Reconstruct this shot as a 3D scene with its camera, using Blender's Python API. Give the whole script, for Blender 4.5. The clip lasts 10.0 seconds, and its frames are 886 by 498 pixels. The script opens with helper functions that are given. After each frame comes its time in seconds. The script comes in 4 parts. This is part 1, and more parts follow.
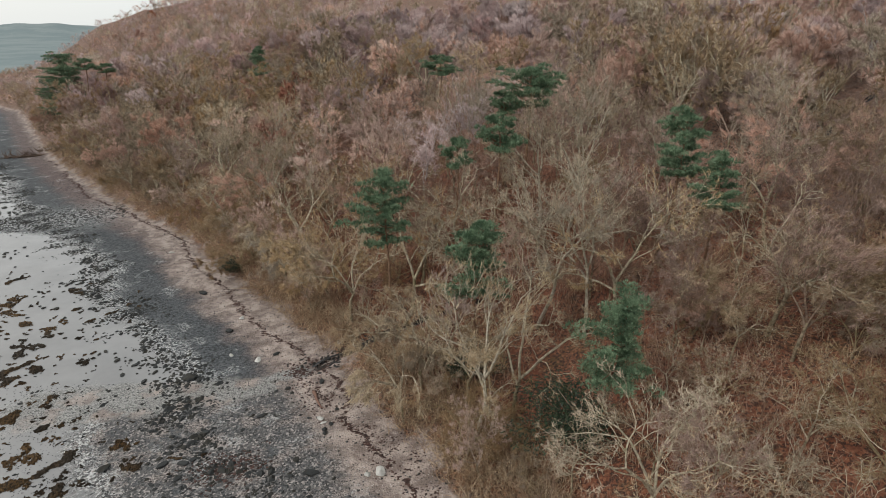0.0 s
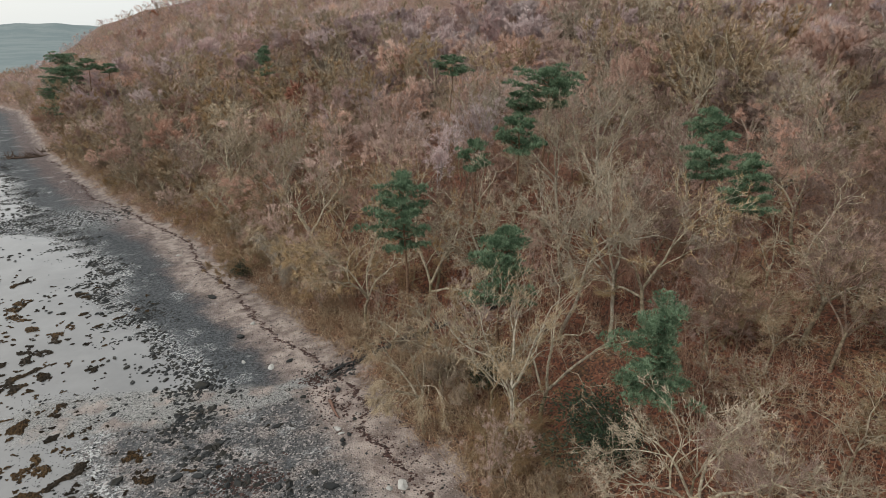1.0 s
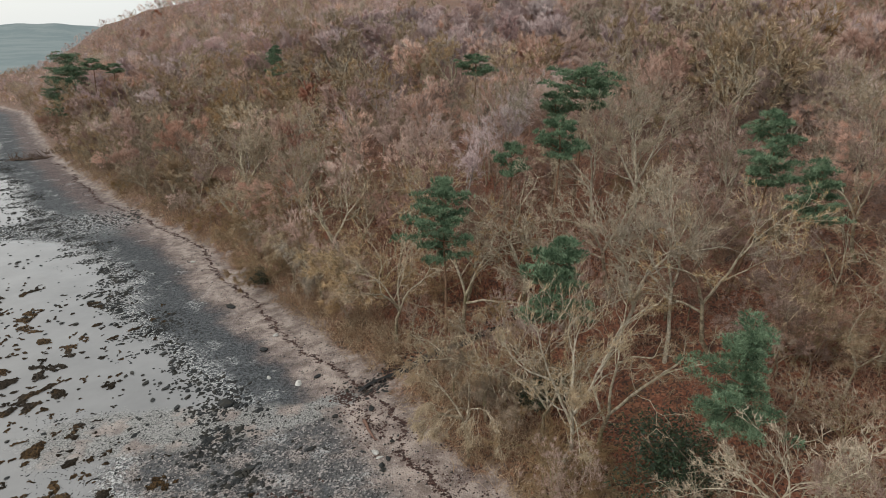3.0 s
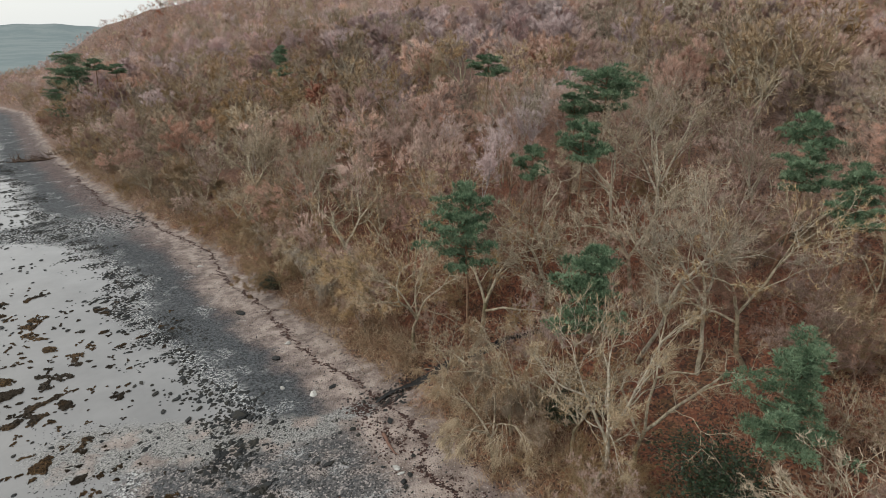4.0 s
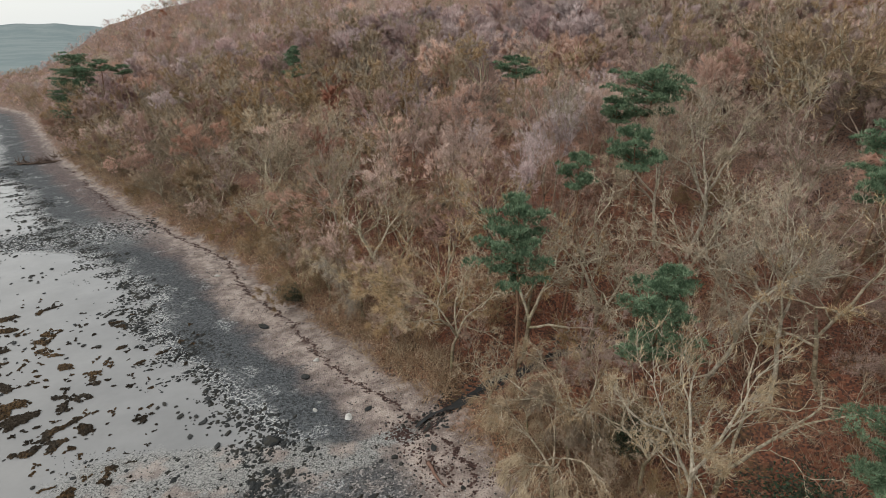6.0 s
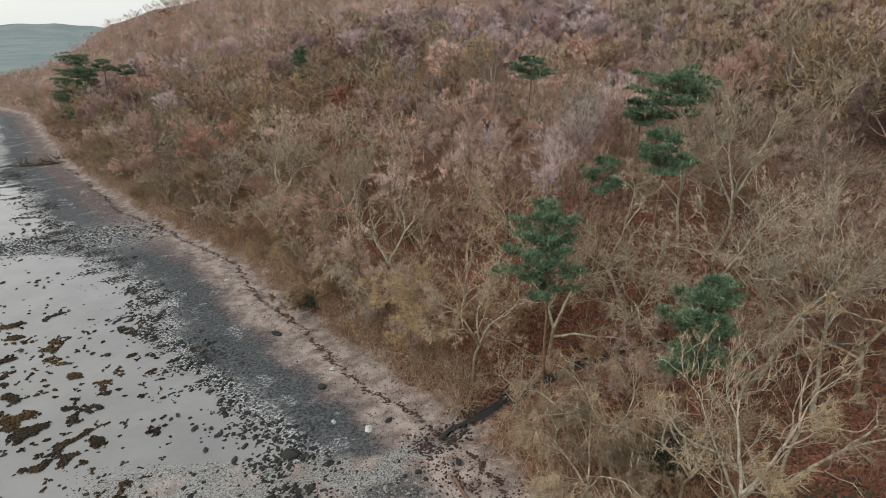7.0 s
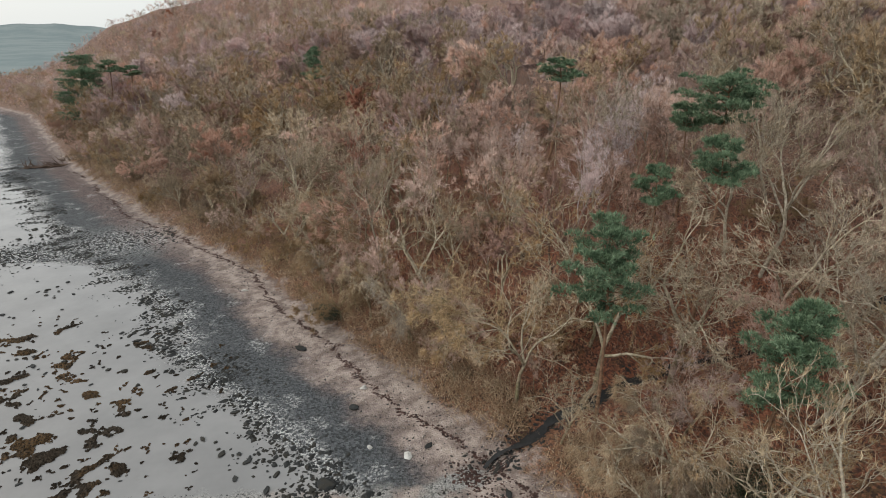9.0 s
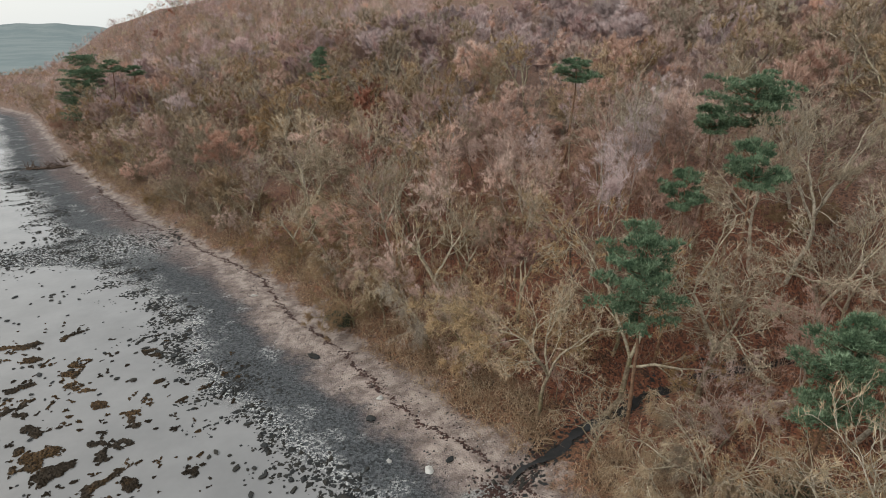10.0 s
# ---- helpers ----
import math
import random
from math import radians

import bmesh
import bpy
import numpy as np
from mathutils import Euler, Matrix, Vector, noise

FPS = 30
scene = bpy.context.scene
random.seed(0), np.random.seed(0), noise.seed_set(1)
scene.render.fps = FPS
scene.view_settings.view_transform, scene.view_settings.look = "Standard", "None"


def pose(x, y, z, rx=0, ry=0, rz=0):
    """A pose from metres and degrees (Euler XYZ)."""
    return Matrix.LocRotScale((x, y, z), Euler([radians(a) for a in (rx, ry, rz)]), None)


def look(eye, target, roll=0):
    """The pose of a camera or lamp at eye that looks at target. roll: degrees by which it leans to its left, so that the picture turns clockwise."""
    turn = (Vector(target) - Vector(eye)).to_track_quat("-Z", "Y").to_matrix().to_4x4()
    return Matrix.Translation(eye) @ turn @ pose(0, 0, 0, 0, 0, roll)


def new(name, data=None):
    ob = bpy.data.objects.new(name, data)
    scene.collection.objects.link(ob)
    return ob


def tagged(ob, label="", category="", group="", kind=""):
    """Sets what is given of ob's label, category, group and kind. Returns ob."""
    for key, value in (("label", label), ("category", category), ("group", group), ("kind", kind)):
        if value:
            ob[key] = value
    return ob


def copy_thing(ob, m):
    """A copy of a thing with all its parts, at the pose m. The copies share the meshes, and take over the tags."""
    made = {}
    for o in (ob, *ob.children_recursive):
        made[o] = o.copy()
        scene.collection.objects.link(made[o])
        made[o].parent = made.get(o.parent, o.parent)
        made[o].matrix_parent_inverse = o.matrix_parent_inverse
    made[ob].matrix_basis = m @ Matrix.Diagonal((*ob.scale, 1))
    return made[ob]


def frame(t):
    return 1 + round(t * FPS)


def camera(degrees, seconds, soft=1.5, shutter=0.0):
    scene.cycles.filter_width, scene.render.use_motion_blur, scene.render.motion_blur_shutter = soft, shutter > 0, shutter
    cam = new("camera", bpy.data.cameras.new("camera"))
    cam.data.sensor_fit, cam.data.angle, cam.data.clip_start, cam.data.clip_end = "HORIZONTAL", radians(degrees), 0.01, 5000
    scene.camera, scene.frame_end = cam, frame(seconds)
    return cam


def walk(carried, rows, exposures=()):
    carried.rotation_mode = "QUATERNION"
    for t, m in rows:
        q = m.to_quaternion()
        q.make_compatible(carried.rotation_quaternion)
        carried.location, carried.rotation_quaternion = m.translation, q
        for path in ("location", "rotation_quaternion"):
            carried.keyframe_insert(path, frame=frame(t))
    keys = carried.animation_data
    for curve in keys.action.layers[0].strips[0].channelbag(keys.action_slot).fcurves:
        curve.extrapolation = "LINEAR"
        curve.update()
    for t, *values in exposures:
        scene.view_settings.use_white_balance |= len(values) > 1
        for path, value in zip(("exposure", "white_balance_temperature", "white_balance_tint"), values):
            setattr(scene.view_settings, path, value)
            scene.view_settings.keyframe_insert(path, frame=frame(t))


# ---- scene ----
cam = camera(75.2, 10.0, soft=0.9)
METRES, EYE, TILT, LEAN, TURN = 25.0, 31.2, -19.3, 0.0, 0.0
ROWS = [
    (0.0, 0.0, 0.0, 0.0, -0.0, 0.0, -0.0),
    (0.5, -0.0367, 0.0298, 0.0096, 0.0, 0.01, 0.01),
    (1.0, -0.0732, 0.0575, 0.0182, -0.01, 0.01, -0.02),
    (1.5, -0.1105, 0.0858, 0.0279, -0.02, 0.0, -0.0),
    (2.0, -0.1473, 0.1152, 0.0375, -0.03, 0.02, -0.0),
    (2.5, -0.1826, 0.1476, 0.045, -0.04, 0.03, -0.02),
    (4.0, -0.2925, 0.2514, 0.0772, -0.05, 0.06, 0.02),
    (4.5, -0.3294, 0.2838, 0.091, -0.06, 0.05, 0.02),
    (5.0, -0.3683, 0.3166, 0.1051, -0.06, 0.03, 0.04),
    (5.5, -0.4069, 0.3479, 0.1171, -0.05, 0.02, 0.05),
    (7.0, -0.5275, 0.4419, 0.152, -0.09, 0.03, 0.06),
    (7.5, -0.5667, 0.473, 0.163, -0.11, 0.05, 0.05),
    (8.0, -0.6031, 0.5064, 0.1732, -0.12, 0.06, 0.0),
    (8.5, -0.637, 0.5355, 0.1845, -0.13, 0.07, -0.02),
    (9.0, -0.6736, 0.5671, 0.1967, -0.14, 0.11, -0.04),
    (9.5, -0.7098, 0.5964, 0.2071, -0.17, 0.1, -0.04),
    (10.0, -0.7446, 0.628, 0.2207, -0.16, 0.1, -0.06),
]
walk(cam, [(t, pose(0, 0, EYE, TILT, LEAN, TURN) @ pose(METRES * x, METRES * y, METRES * z, 90 + pitch, roll, yaw)) for t, x, y, z, yaw, pitch, roll in ROWS])


# ---- world, sun, exposure ----
scene.view_settings.exposure = 0.05
world = bpy.data.worlds.new("overcast_sky")
scene.world = world
world.use_nodes = True
wn, wl = world.node_tree.nodes, world.node_tree.links
wn.clear()
sky = wn.new("ShaderNodeTexSky")
sky.sky_type, sky.sun_disc = "NISHITA", False
sky.sun_elevation, sky.sun_rotation = radians(34), radians(-60)
sky.air_density, sky.dust_density, sky.ozone_density = 1.0, 4.0, 1.0
sky_dim = wn.new("ShaderNodeMix")
sky_dim.data_type, sky_dim.blend_type = "RGBA", "MIX"
sky_dim.inputs[0].default_value = 0.86
wl.new(sky.outputs[0], sky_dim.inputs[6])
sky_dim.inputs[7].default_value = (8.3, 8.75, 8.8, 1)
bg = wn.new("ShaderNodeBackground")
bg.inputs[1].default_value = 0.1
wout = wn.new("ShaderNodeOutputWorld")
wl.new(sky_dim.outputs[2], bg.inputs[0])
wl.new(bg.outputs[0], wout.inputs[0])

sun_data = bpy.data.lights.new("sun", "SUN")
sun_data.energy, sun_data.angle, sun_data.color = 1.15, radians(18), (1.0, 0.95, 0.88)
sun = new("sun", sun_data)
sun.matrix_world = look((0, 0, 0), (math.sin(radians(60)) * 0.8, 0.46, -0.68))


# ---- materials ----
class Nodes:
    """A short hand for building node materials."""

    def __init__(self, name, rough=0.9, spec=0.3):
        self.mat = bpy.data.materials.new(name)
        self.mat.use_nodes = True
        self.t = self.mat.node_tree
        self.b = self.t.nodes["Principled BSDF"]
        self.b.inputs["Roughness"].default_value = rough
        self.b.inputs["Specular IOR Level"].default_value = spec

    def node(self, kind, **kw):
        n = self.t.nodes.new(kind)
        for k, v in kw.items():
            n.inputs[k].default_value = v
        return n

    def link(self, a, b):
        self.t.links.new(a, b)

    def pos(self):
        return self.t.nodes.new("ShaderNodeNewGeometry").outputs["Position"]

    def noise(self, scale, detail=4.0, rough=0.55, vec=None, distort=0.0):
        n = self.node("ShaderNodeTexNoise", Scale=scale, Detail=detail, Roughness=rough, Distortion=distort)
        self.link(vec if vec else self.pos(), n.inputs["Vector"])
        return n.outputs[0]

    def voronoi(self, scale, out="Distance", rand=1.0):
        n = self.node("ShaderNodeTexVoronoi", Scale=scale, Randomness=rand)
        self.link(self.pos(), n.inputs["Vector"])
        return n.outputs[out]

    def math(self, op, a, b=0.0, clamp=False):
        n = self.t.nodes.new("ShaderNodeMath")
        n.operation, n.use_clamp = op, clamp
        for i, v in enumerate((a, b)):
            if isinstance(v, (int, float)):
                n.inputs[i].default_value = v
            else:
                self.link(v, n.inputs[i])
        return n.outputs[0]

    def step(self, v, lo, hi, to0=0.0, to1=1.0):
        n = self.t.nodes.new("ShaderNodeMapRange")
        n.interpolation_type = "SMOOTHSTEP"
        self.link(v, n.inputs[0])
        for i, x in zip((1, 2, 3, 4), (lo, hi, to0, to1)):
            n.inputs[i].default_value = x
        return n.outputs[0]

    def mix(self, fac, a, b, mode="MIX"):
        n = self.t.nodes.new("ShaderNodeMix")
        n.data_type, n.blend_type = "RGBA", mode
        for i, v in ((0, fac), (6, a), (7, b)):
            if isinstance(v, (int, float)):
                n.inputs[i].default_value = v
            elif isinstance(v, tuple):
                n.inputs[i].default_value = (*v, 1)
            else:
                self.link(v, n.inputs[i])
        return n.outputs[2]

    def attr(self, name):
        n = self.t.nodes.new("ShaderNodeAttribute")
        n.attribute_name = name
        return n.outputs["Fac"]

    def rand(self):
        return self.t.nodes.new("ShaderNodeObjectInfo").outputs["Random"]

    def island(self):
        return self.t.nodes.new("ShaderNodeNewGeometry").outputs["Random Per Island"]

    def base(self, col):
        self.link(col, self.b.inputs["Base Color"])
        return self

    def rough(self, v):
        self.link(v, self.b.inputs["Roughness"])
        return self

    def bump(self, h, strength=0.5, dist=0.02):
        n = self.node("ShaderNodeBump", Strength=strength, Distance=dist)
        self.link(h, n.inputs["Height"])
        self.link(n.outputs[0], self.b.inputs["Normal"])
        return self


def twig_material(name, dark, light, alt, varied=True, pale=False):
    """Fine winter twigs: tone varies from tree to tree, from twig to twig and through the crown."""
    n = Nodes(name, 0.85, 0.2)
    tree = n.math("FRACT", n.math("ADD", n.rand(), n.attr("tone")))
    twig = n.math("POWER", n.island(), 0.85 if pale else 1.2)
    a = n.mix(twig, dark, light)
    b = n.mix(twig, tuple(c * 0.75 for c in dark), tuple(c * 0.95 for c in alt))
    a = n.mix(n.step(tree, 0.25, 0.85), a, b)
    a = n.mix(n.step(n.noise(0.25, 3), 0.40, 0.62, 0.0, 0.4), a, alt)
    if not varied:
        return n.base(n.mix(n.step(n.noise(0.6, 4, 0.7), 0.38, 0.62), n.mix(twig, dark, light), n.mix(twig, dark, alt))).mat
    hue = n.t.nodes.new("ShaderNodeHueSaturation")
    n.link(a, hue.inputs["Color"])
    n.link(n.step(n.math("FRACT", n.math("MULTIPLY", tree, 7.31)), 0.0, 1.0, 0.78, 1.20), hue.inputs["Value"])
    n.link(n.step(n.math("FRACT", n.math("MULTIPLY", tree, 13.7)), 0.0, 1.0, 0.72, 1.08), hue.inputs["Saturation"])
    return n.base(hue.outputs[0]).mat


def bark_material(name, dark, light, moss, moss_amount=0.35):
    n = Nodes(name, 0.9, 0.2)
    a = n.mix(n.step(n.noise(3.5, 6, 0.7), 0.32, 0.68), dark, light)
    a = n.mix(n.step(n.noise(0.9, 3), 0.5, 0.72, 0.0, moss_amount), a, moss)
    return n.base(a).bump(n.noise(14.0, 5, 0.7), 0.6, 0.04).mat


BARK = {
    "oak": bark_material("lichened_grey_bark", (0.19, 0.15, 0.10), (0.58, 0.505, 0.38), (0.36, 0.32, 0.17)),
    "weeping": bark_material("pale_brown_bark", (0.20, 0.155, 0.105), (0.62, 0.53, 0.40), (0.30, 0.26, 0.13)),
    "ash": bark_material("pale_ash_bark", (0.22, 0.185, 0.135), (0.60, 0.53, 0.42), (0.38, 0.34, 0.20)),
    "beech": bark_material("brown_grey_bark", (0.22, 0.165, 0.13), (0.50, 0.39, 0.315), (0.16, 0.15, 0.08)),
    "thorn": bark_material("olive_brown_bark", (0.18, 0.135, 0.08), (0.40, 0.31, 0.185), (0.15, 0.17, 0.06), 0.5),
    "birch": bark_material("pale_birch_bark", (0.24, 0.20, 0.19), (0.56, 0.51, 0.49), (0.18, 0.13, 0.12)),
    "russet": bark_material("dark_brown_bark", (0.07, 0.05, 0.04), (0.19, 0.13, 0.10), (0.11, 0.09, 0.05)),
    "mossy": bark_material("mossy_brown_bark", (0.13, 0.10, 0.065), (0.40, 0.33, 0.23), (0.17, 0.17, 0.07), 0.6),
    # darker copy of the beech bark, shade put into the colour
    "shaded_beech": bark_material("shaded_red_brown_bark", (0.15, 0.105, 0.08), (0.38, 0.275, 0.205), (0.20, 0.16, 0.09)),
    "pine": bark_material("orange_pine_bark", (0.13, 0.075, 0.048), (0.29, 0.175, 0.11), (0.12, 0.10, 0.07)),
}
TWIG = {
    "oak": twig_material("pale_lichened_twigs", (0.23, 0.156, 0.092), (0.66, 0.505, 0.315), (0.45, 0.305, 0.175)),
    "weeping": twig_material("pale_brown_drooping_twigs", (0.21, 0.15, 0.095), (0.64, 0.52, 0.365), (0.37, 0.265, 0.17)),
    "ash": twig_material("pale_ash_twigs", (0.28, 0.21, 0.14), (0.71, 0.585, 0.41), (0.49, 0.365, 0.245)),
    "beech": twig_material("brown_twigs", (0.42, 0.272, 0.216), (0.81, 0.595, 0.48), (0.59, 0.38, 0.298), pale=True),
    "thorn": twig_material("olive_brown_twigs", (0.22, 0.155, 0.09), (0.60, 0.45, 0.28), (0.42, 0.27, 0.155)),
    "birch": twig_material("purple_birch_twigs", (0.42, 0.30, 0.285), (0.80, 0.64, 0.60), (0.57, 0.40, 0.38), pale=True),
    # darker copy of the beech twigs: shade among the near trees, as colour
    "shaded_beech": twig_material("shaded_red_brown_twigs", (0.19, 0.112, 0.085), (0.56, 0.375, 0.285), (0.38, 0.215, 0.155)),
    "russet": twig_material("russet_twigs_with_dead_leaves", (0.25, 0.11, 0.08), (0.46, 0.225, 0.165), (0.42, 0.21, 0.135)),
}
brush_mat = twig_material("bramble_and_bracken", (0.24, 0.165, 0.105), (0.68, 0.53, 0.365), (0.43, 0.28, 0.175), False)
sapling_mat = twig_material("brown_sapling_twigs", (0.20, 0.12, 0.085), (0.58, 0.41, 0.30), (0.40, 0.24, 0.165), False)
needle = Nodes("pine_needles", 0.6, 0.35)
needle_mat = needle.base(needle.mix(needle.step(needle.noise(1.3, 3, 0.6), 0.40, 0.60), needle.mix(needle.island(), (0.045, 0.084, 0.046), (0.130, 0.205, 0.115)), needle.mix(needle.island(), (0.12, 0.19, 0.11), (0.32, 0.43, 0.27)))).mat
ivy = Nodes("ivy_leaves", 0.45, 0.4)
ivy_mat = ivy.base(ivy.mix(ivy.island(), (0.012, 0.022, 0.012), (0.045, 0.075, 0.035))).mat


def ground_material():
    """Leaf litter under the wood, pale sand, dark shingle and wet tidal sand, by distance from the foot of the bank."""
    n = Nodes("woodland_floor_and_foreshore", 0.9, 0.5)
    d = n.attr("shore")
    fan = n.attr("fan")
    wob = n.math("MULTIPLY", n.math("SUBTRACT", n.noise(0.22, 5, 0.6), 0.5), 6.0)
    fine = n.math("MULTIPLY", n.math("SUBTRACT", n.noise(1.5, 6, 0.75), 0.5), 5.5)
    dd = n.math("ADD", n.math("ADD", d, wob), fine)
    # litter
    lit = n.mix(n.noise(2.5, 6, 0.7), (0.088, 0.031, 0.018), (0.31, 0.113, 0.061))
    lit = n.mix(n.step(n.noise(0.35, 4), 0.5, 0.68, 0, 0.75), lit, (0.13, 0.085, 0.04))
    lit = n.mix(n.step(n.noise(0.8, 5, 0.75), 0.53, 0.66, 0, 0.75), lit, (0.045, 0.03, 0.02))
    lit = n.mix(n.step(n.math("ADD", d, n.math("MULTIPLY", wob, 1.2)), 6.0, 1.0, 0, 0.5), lit, n.mix(n.noise(1.8, 5, 0.75), (0.07, 0.05, 0.025), (0.25, 0.195, 0.105)))
    # far litter is greyed and paled in its colour, in place of haze
    hazed = n.mix(n.noise(1.2, 6, 0.75), (0.11, 0.078, 0.061), (0.42, 0.305, 0.245))
    lit = n.mix(n.math("MULTIPLY", n.attr("far_haze"), 0.8), lit, hazed)
    leaf = n.t.nodes.new("ShaderNodeSeparateColor")
    n.link(n.voronoi(6.5, "Color"), leaf.inputs[0])
    lit = n.mix(n.step(leaf.outputs[0], 0.5, 0.9, 0, 0.7), lit, (0.33, 0.145, 0.082))
    lit = n.mix(n.step(leaf.outputs[1], 0.5, 0.85, 0, 0.8), lit, (0.045, 0.026, 0.02))
    # sand
    sand = n.mix(n.step(n.noise(0.55, 6, 0.7), 0.36, 0.64), (0.20, 0.152, 0.131), (0.46, 0.376, 0.328))
    sand = n.mix(n.step(n.noise(0.33, 4, 0.7, distort=0.6), 0.55, 0.68, 0, 0.7), sand, (0.145, 0.105, 0.098))
    speck = n.voronoi(5.5)
    sand = n.mix(n.math("MULTIPLY", n.step(speck, 0.30, 0.18), n.step(n.noise(0.45, 3), 0.47, 0.62)), sand, (0.05, 0.038, 0.036))
    sand = n.mix(n.step(n.noise(6.0, 3, 0.7), 0.58, 0.70, 0, 0.45), sand, (0.11, 0.08, 0.075))
    sand = n.mix(n.math("MULTIPLY", n.step(n.voronoi(4.1), 0.18, 0.10), 0.9), sand, (0.62, 0.59, 0.56))
    # shingle
    peb = n.voronoi(6.0, "Color")
    peb_v = n.t.nodes.new("ShaderNodeSeparateColor")
    n.link(peb, peb_v.inputs[0])
    shi = n.mix(peb_v.outputs[0], (0.021, 0.0235, 0.0255), (0.124, 0.132, 0.140))
    shi = n.mix(n.step(n.noise(3.2, 4, 0.7), 0.52, 0.66, 0, 0.75), shi, (0.020, 0.021, 0.022))
    brown = n.mix(peb_v.outputs[0], (0.05, 0.036, 0.034), (0.21, 0.155, 0.145))
    shi = n.mix(n.step(n.math("ADD", d, wob), -9.5, -5.5), shi, brown)
    near = n.attr("gravel")
    grit = n.t.nodes.new("ShaderNodeSeparateColor")
    n.link(n.voronoi(6.5, "Color"), grit.inputs[0])
    speckle = n.mix(grit.outputs[1], (0.026, 0.026, 0.027), (0.165, 0.155, 0.15))
    speckle = n.mix(n.step(grit.outputs[0], 0.78, 0.86, 0, 0.9), speckle, (0.38, 0.338, 0.318))
    speckle = n.mix(n.step(n.noise(0.4, 5, 0.7), 0.50, 0.60, 0, 0.75), speckle, n.mix(n.step(n.noise(5.2, 4, 0.85), 0.46, 0.54), (0.045, 0.03, 0.027), (0.44, 0.38, 0.345)))
    shi = n.mix(n.math("MULTIPLY", near, n.step(n.noise(0.9, 5, 0.7), 0.34, 0.54, 0.35, 1.0)), shi, speckle)
    spot = n.step(n.noise(3.8, 4, 0.8), 0.50, 0.56)
    zone = n.math("ADD", n.step(n.math("ADD", n.math("ADD", d, wob), n.attr("spread")), -12.0, -14.5, 0.0, 1.0), n.math("ADD", n.step(n.noise(0.28, 3), 0.56, 0.66, 0.0, 0.6), n.attr("bar")), clamp=True)
    shi = n.mix(n.math("MULTIPLY", spot, zone), shi, (0.58, 0.575, 0.56))
    # wet flat
    wet = n.mix(n.noise(0.16, 4, 0.6), (0.17, 0.167, 0.165), (0.33, 0.323, 0.318))
    wet = n.mix(n.step(n.noise(0.9, 4, 0.7), 0.6, 0.75, 0, 0.35), wet, (0.22, 0.21, 0.2))
    # pale gravel fan of the stream
    grav = n.mix(n.step(n.noise(7.0, 5, 0.8), 0.42, 0.56), (0.085, 0.085, 0.08), (0.38, 0.365, 0.345))
    shore_mix = n.mix(n.step(dd, -1.3, 0.6), sand, lit)
    low = n.mix(n.step(n.math("ADD", dd, n.attr("spread")), -16.2, -14.6), wet, shi)
    col = n.mix(n.step(n.math("SUBTRACT", dd, n.attr("narrow")), -8.4, -5.0), low, shore_mix)
    fan_n = n.math("ADD", fan, n.math("MULTIPLY", n.math("SUBTRACT", n.noise(0.5, 5, 0.7), 0.5), 0.9))
    fan_m = n.math("MULTIPLY", n.step(fan_n, 0.28, 0.62), n.step(d, -1.0, -3.0))
    col = n.mix(fan_m, col, n.mix(n.step(n.noise(0.35, 4), 0.5, 0.66, 0, 0.8), grav, sand))
    n.base(col)
    wetness = n.math("MULTIPLY", n.step(n.math("ADD", dd, n.attr("spread")), -13.0, -17.5), n.math("SUBTRACT", 1.0, n.math("MULTIPLY", fan_m, 0.6)))
    n.rough(n.math("ADD", n.step(wetness, 0.0, 1.0, 0.85, 0.08), n.step(n.noise(0.10, 5, 0.65), 0.40, 0.64, 0.0, 0.14)))
    h = n.math("ADD", n.math("MULTIPLY", n.voronoi(6.0), n.step(wetness, 0.0, 0.8, 1.0, 0.05)), n.math("MULTIPLY", n.noise(2.0, 5, 0.7), n.step(wetness, 0, 1, 0.8, 0.05)))
    n.bump(h, 0.7, 0.12)
    return n.mat


ground_mat = ground_material()


def stone_material(name, dark, light, weed, amount):
    n = Nodes(name, 0.7, 0.4)
    a = n.mix(n.noise(2.4, 6, 0.7), dark, light)
    a = n.mix(n.rand(), a, n.mix(0.5, a, dark))
    a = n.mix(n.step(n.noise(1.3, 4), 0.45, 0.6, 0, amount), a, weed)
    return n.base(a).bump(n.noise(9, 5, 0.7), 0.5, 0.05).mat


dark_stone = stone_material("dark_wet_stone", (0.010, 0.011, 0.011), (0.050, 0.052, 0.052), (0.03, 0.024, 0.014), 0.6)
white_stone = stone_material("white_stone", (0.45, 0.43, 0.40), (0.72, 0.70, 0.66), (0.2, 0.18, 0.15), 0.3)
weed = Nodes("brown_seaweed", 0.7, 0.2)
weed_mat = weed.base(weed.mix(weed.step(weed.noise(5.0, 5, 0.75), 0.36, 0.62), weed.mix(weed.rand(), (0.012, 0.011, 0.009), (0.030, 0.022, 0.014)), weed.mix(weed.step(weed.noise(0.16, 3), 0.45, 0.58), (0.050, 0.036, 0.024), (0.135, 0.078, 0.034)))).bump(weed.noise(8, 4, 0.7), 0.6, 0.06).mat
wrack = Nodes("dried_wrack", 0.8, 0.3)
wrack_mat = wrack.base(wrack.mix(wrack.island(), (0.025, 0.014, 0.012), (0.095, 0.05, 0.04))).mat
wood = Nodes("driftwood", 0.8, 0.3)
wood_mat = wood.base(wood.mix(wood.noise(6, 5), (0.12, 0.06, 0.045), (0.27, 0.16, 0.12))).mat
water = Nodes("stream_water", 0.08, 0.5)
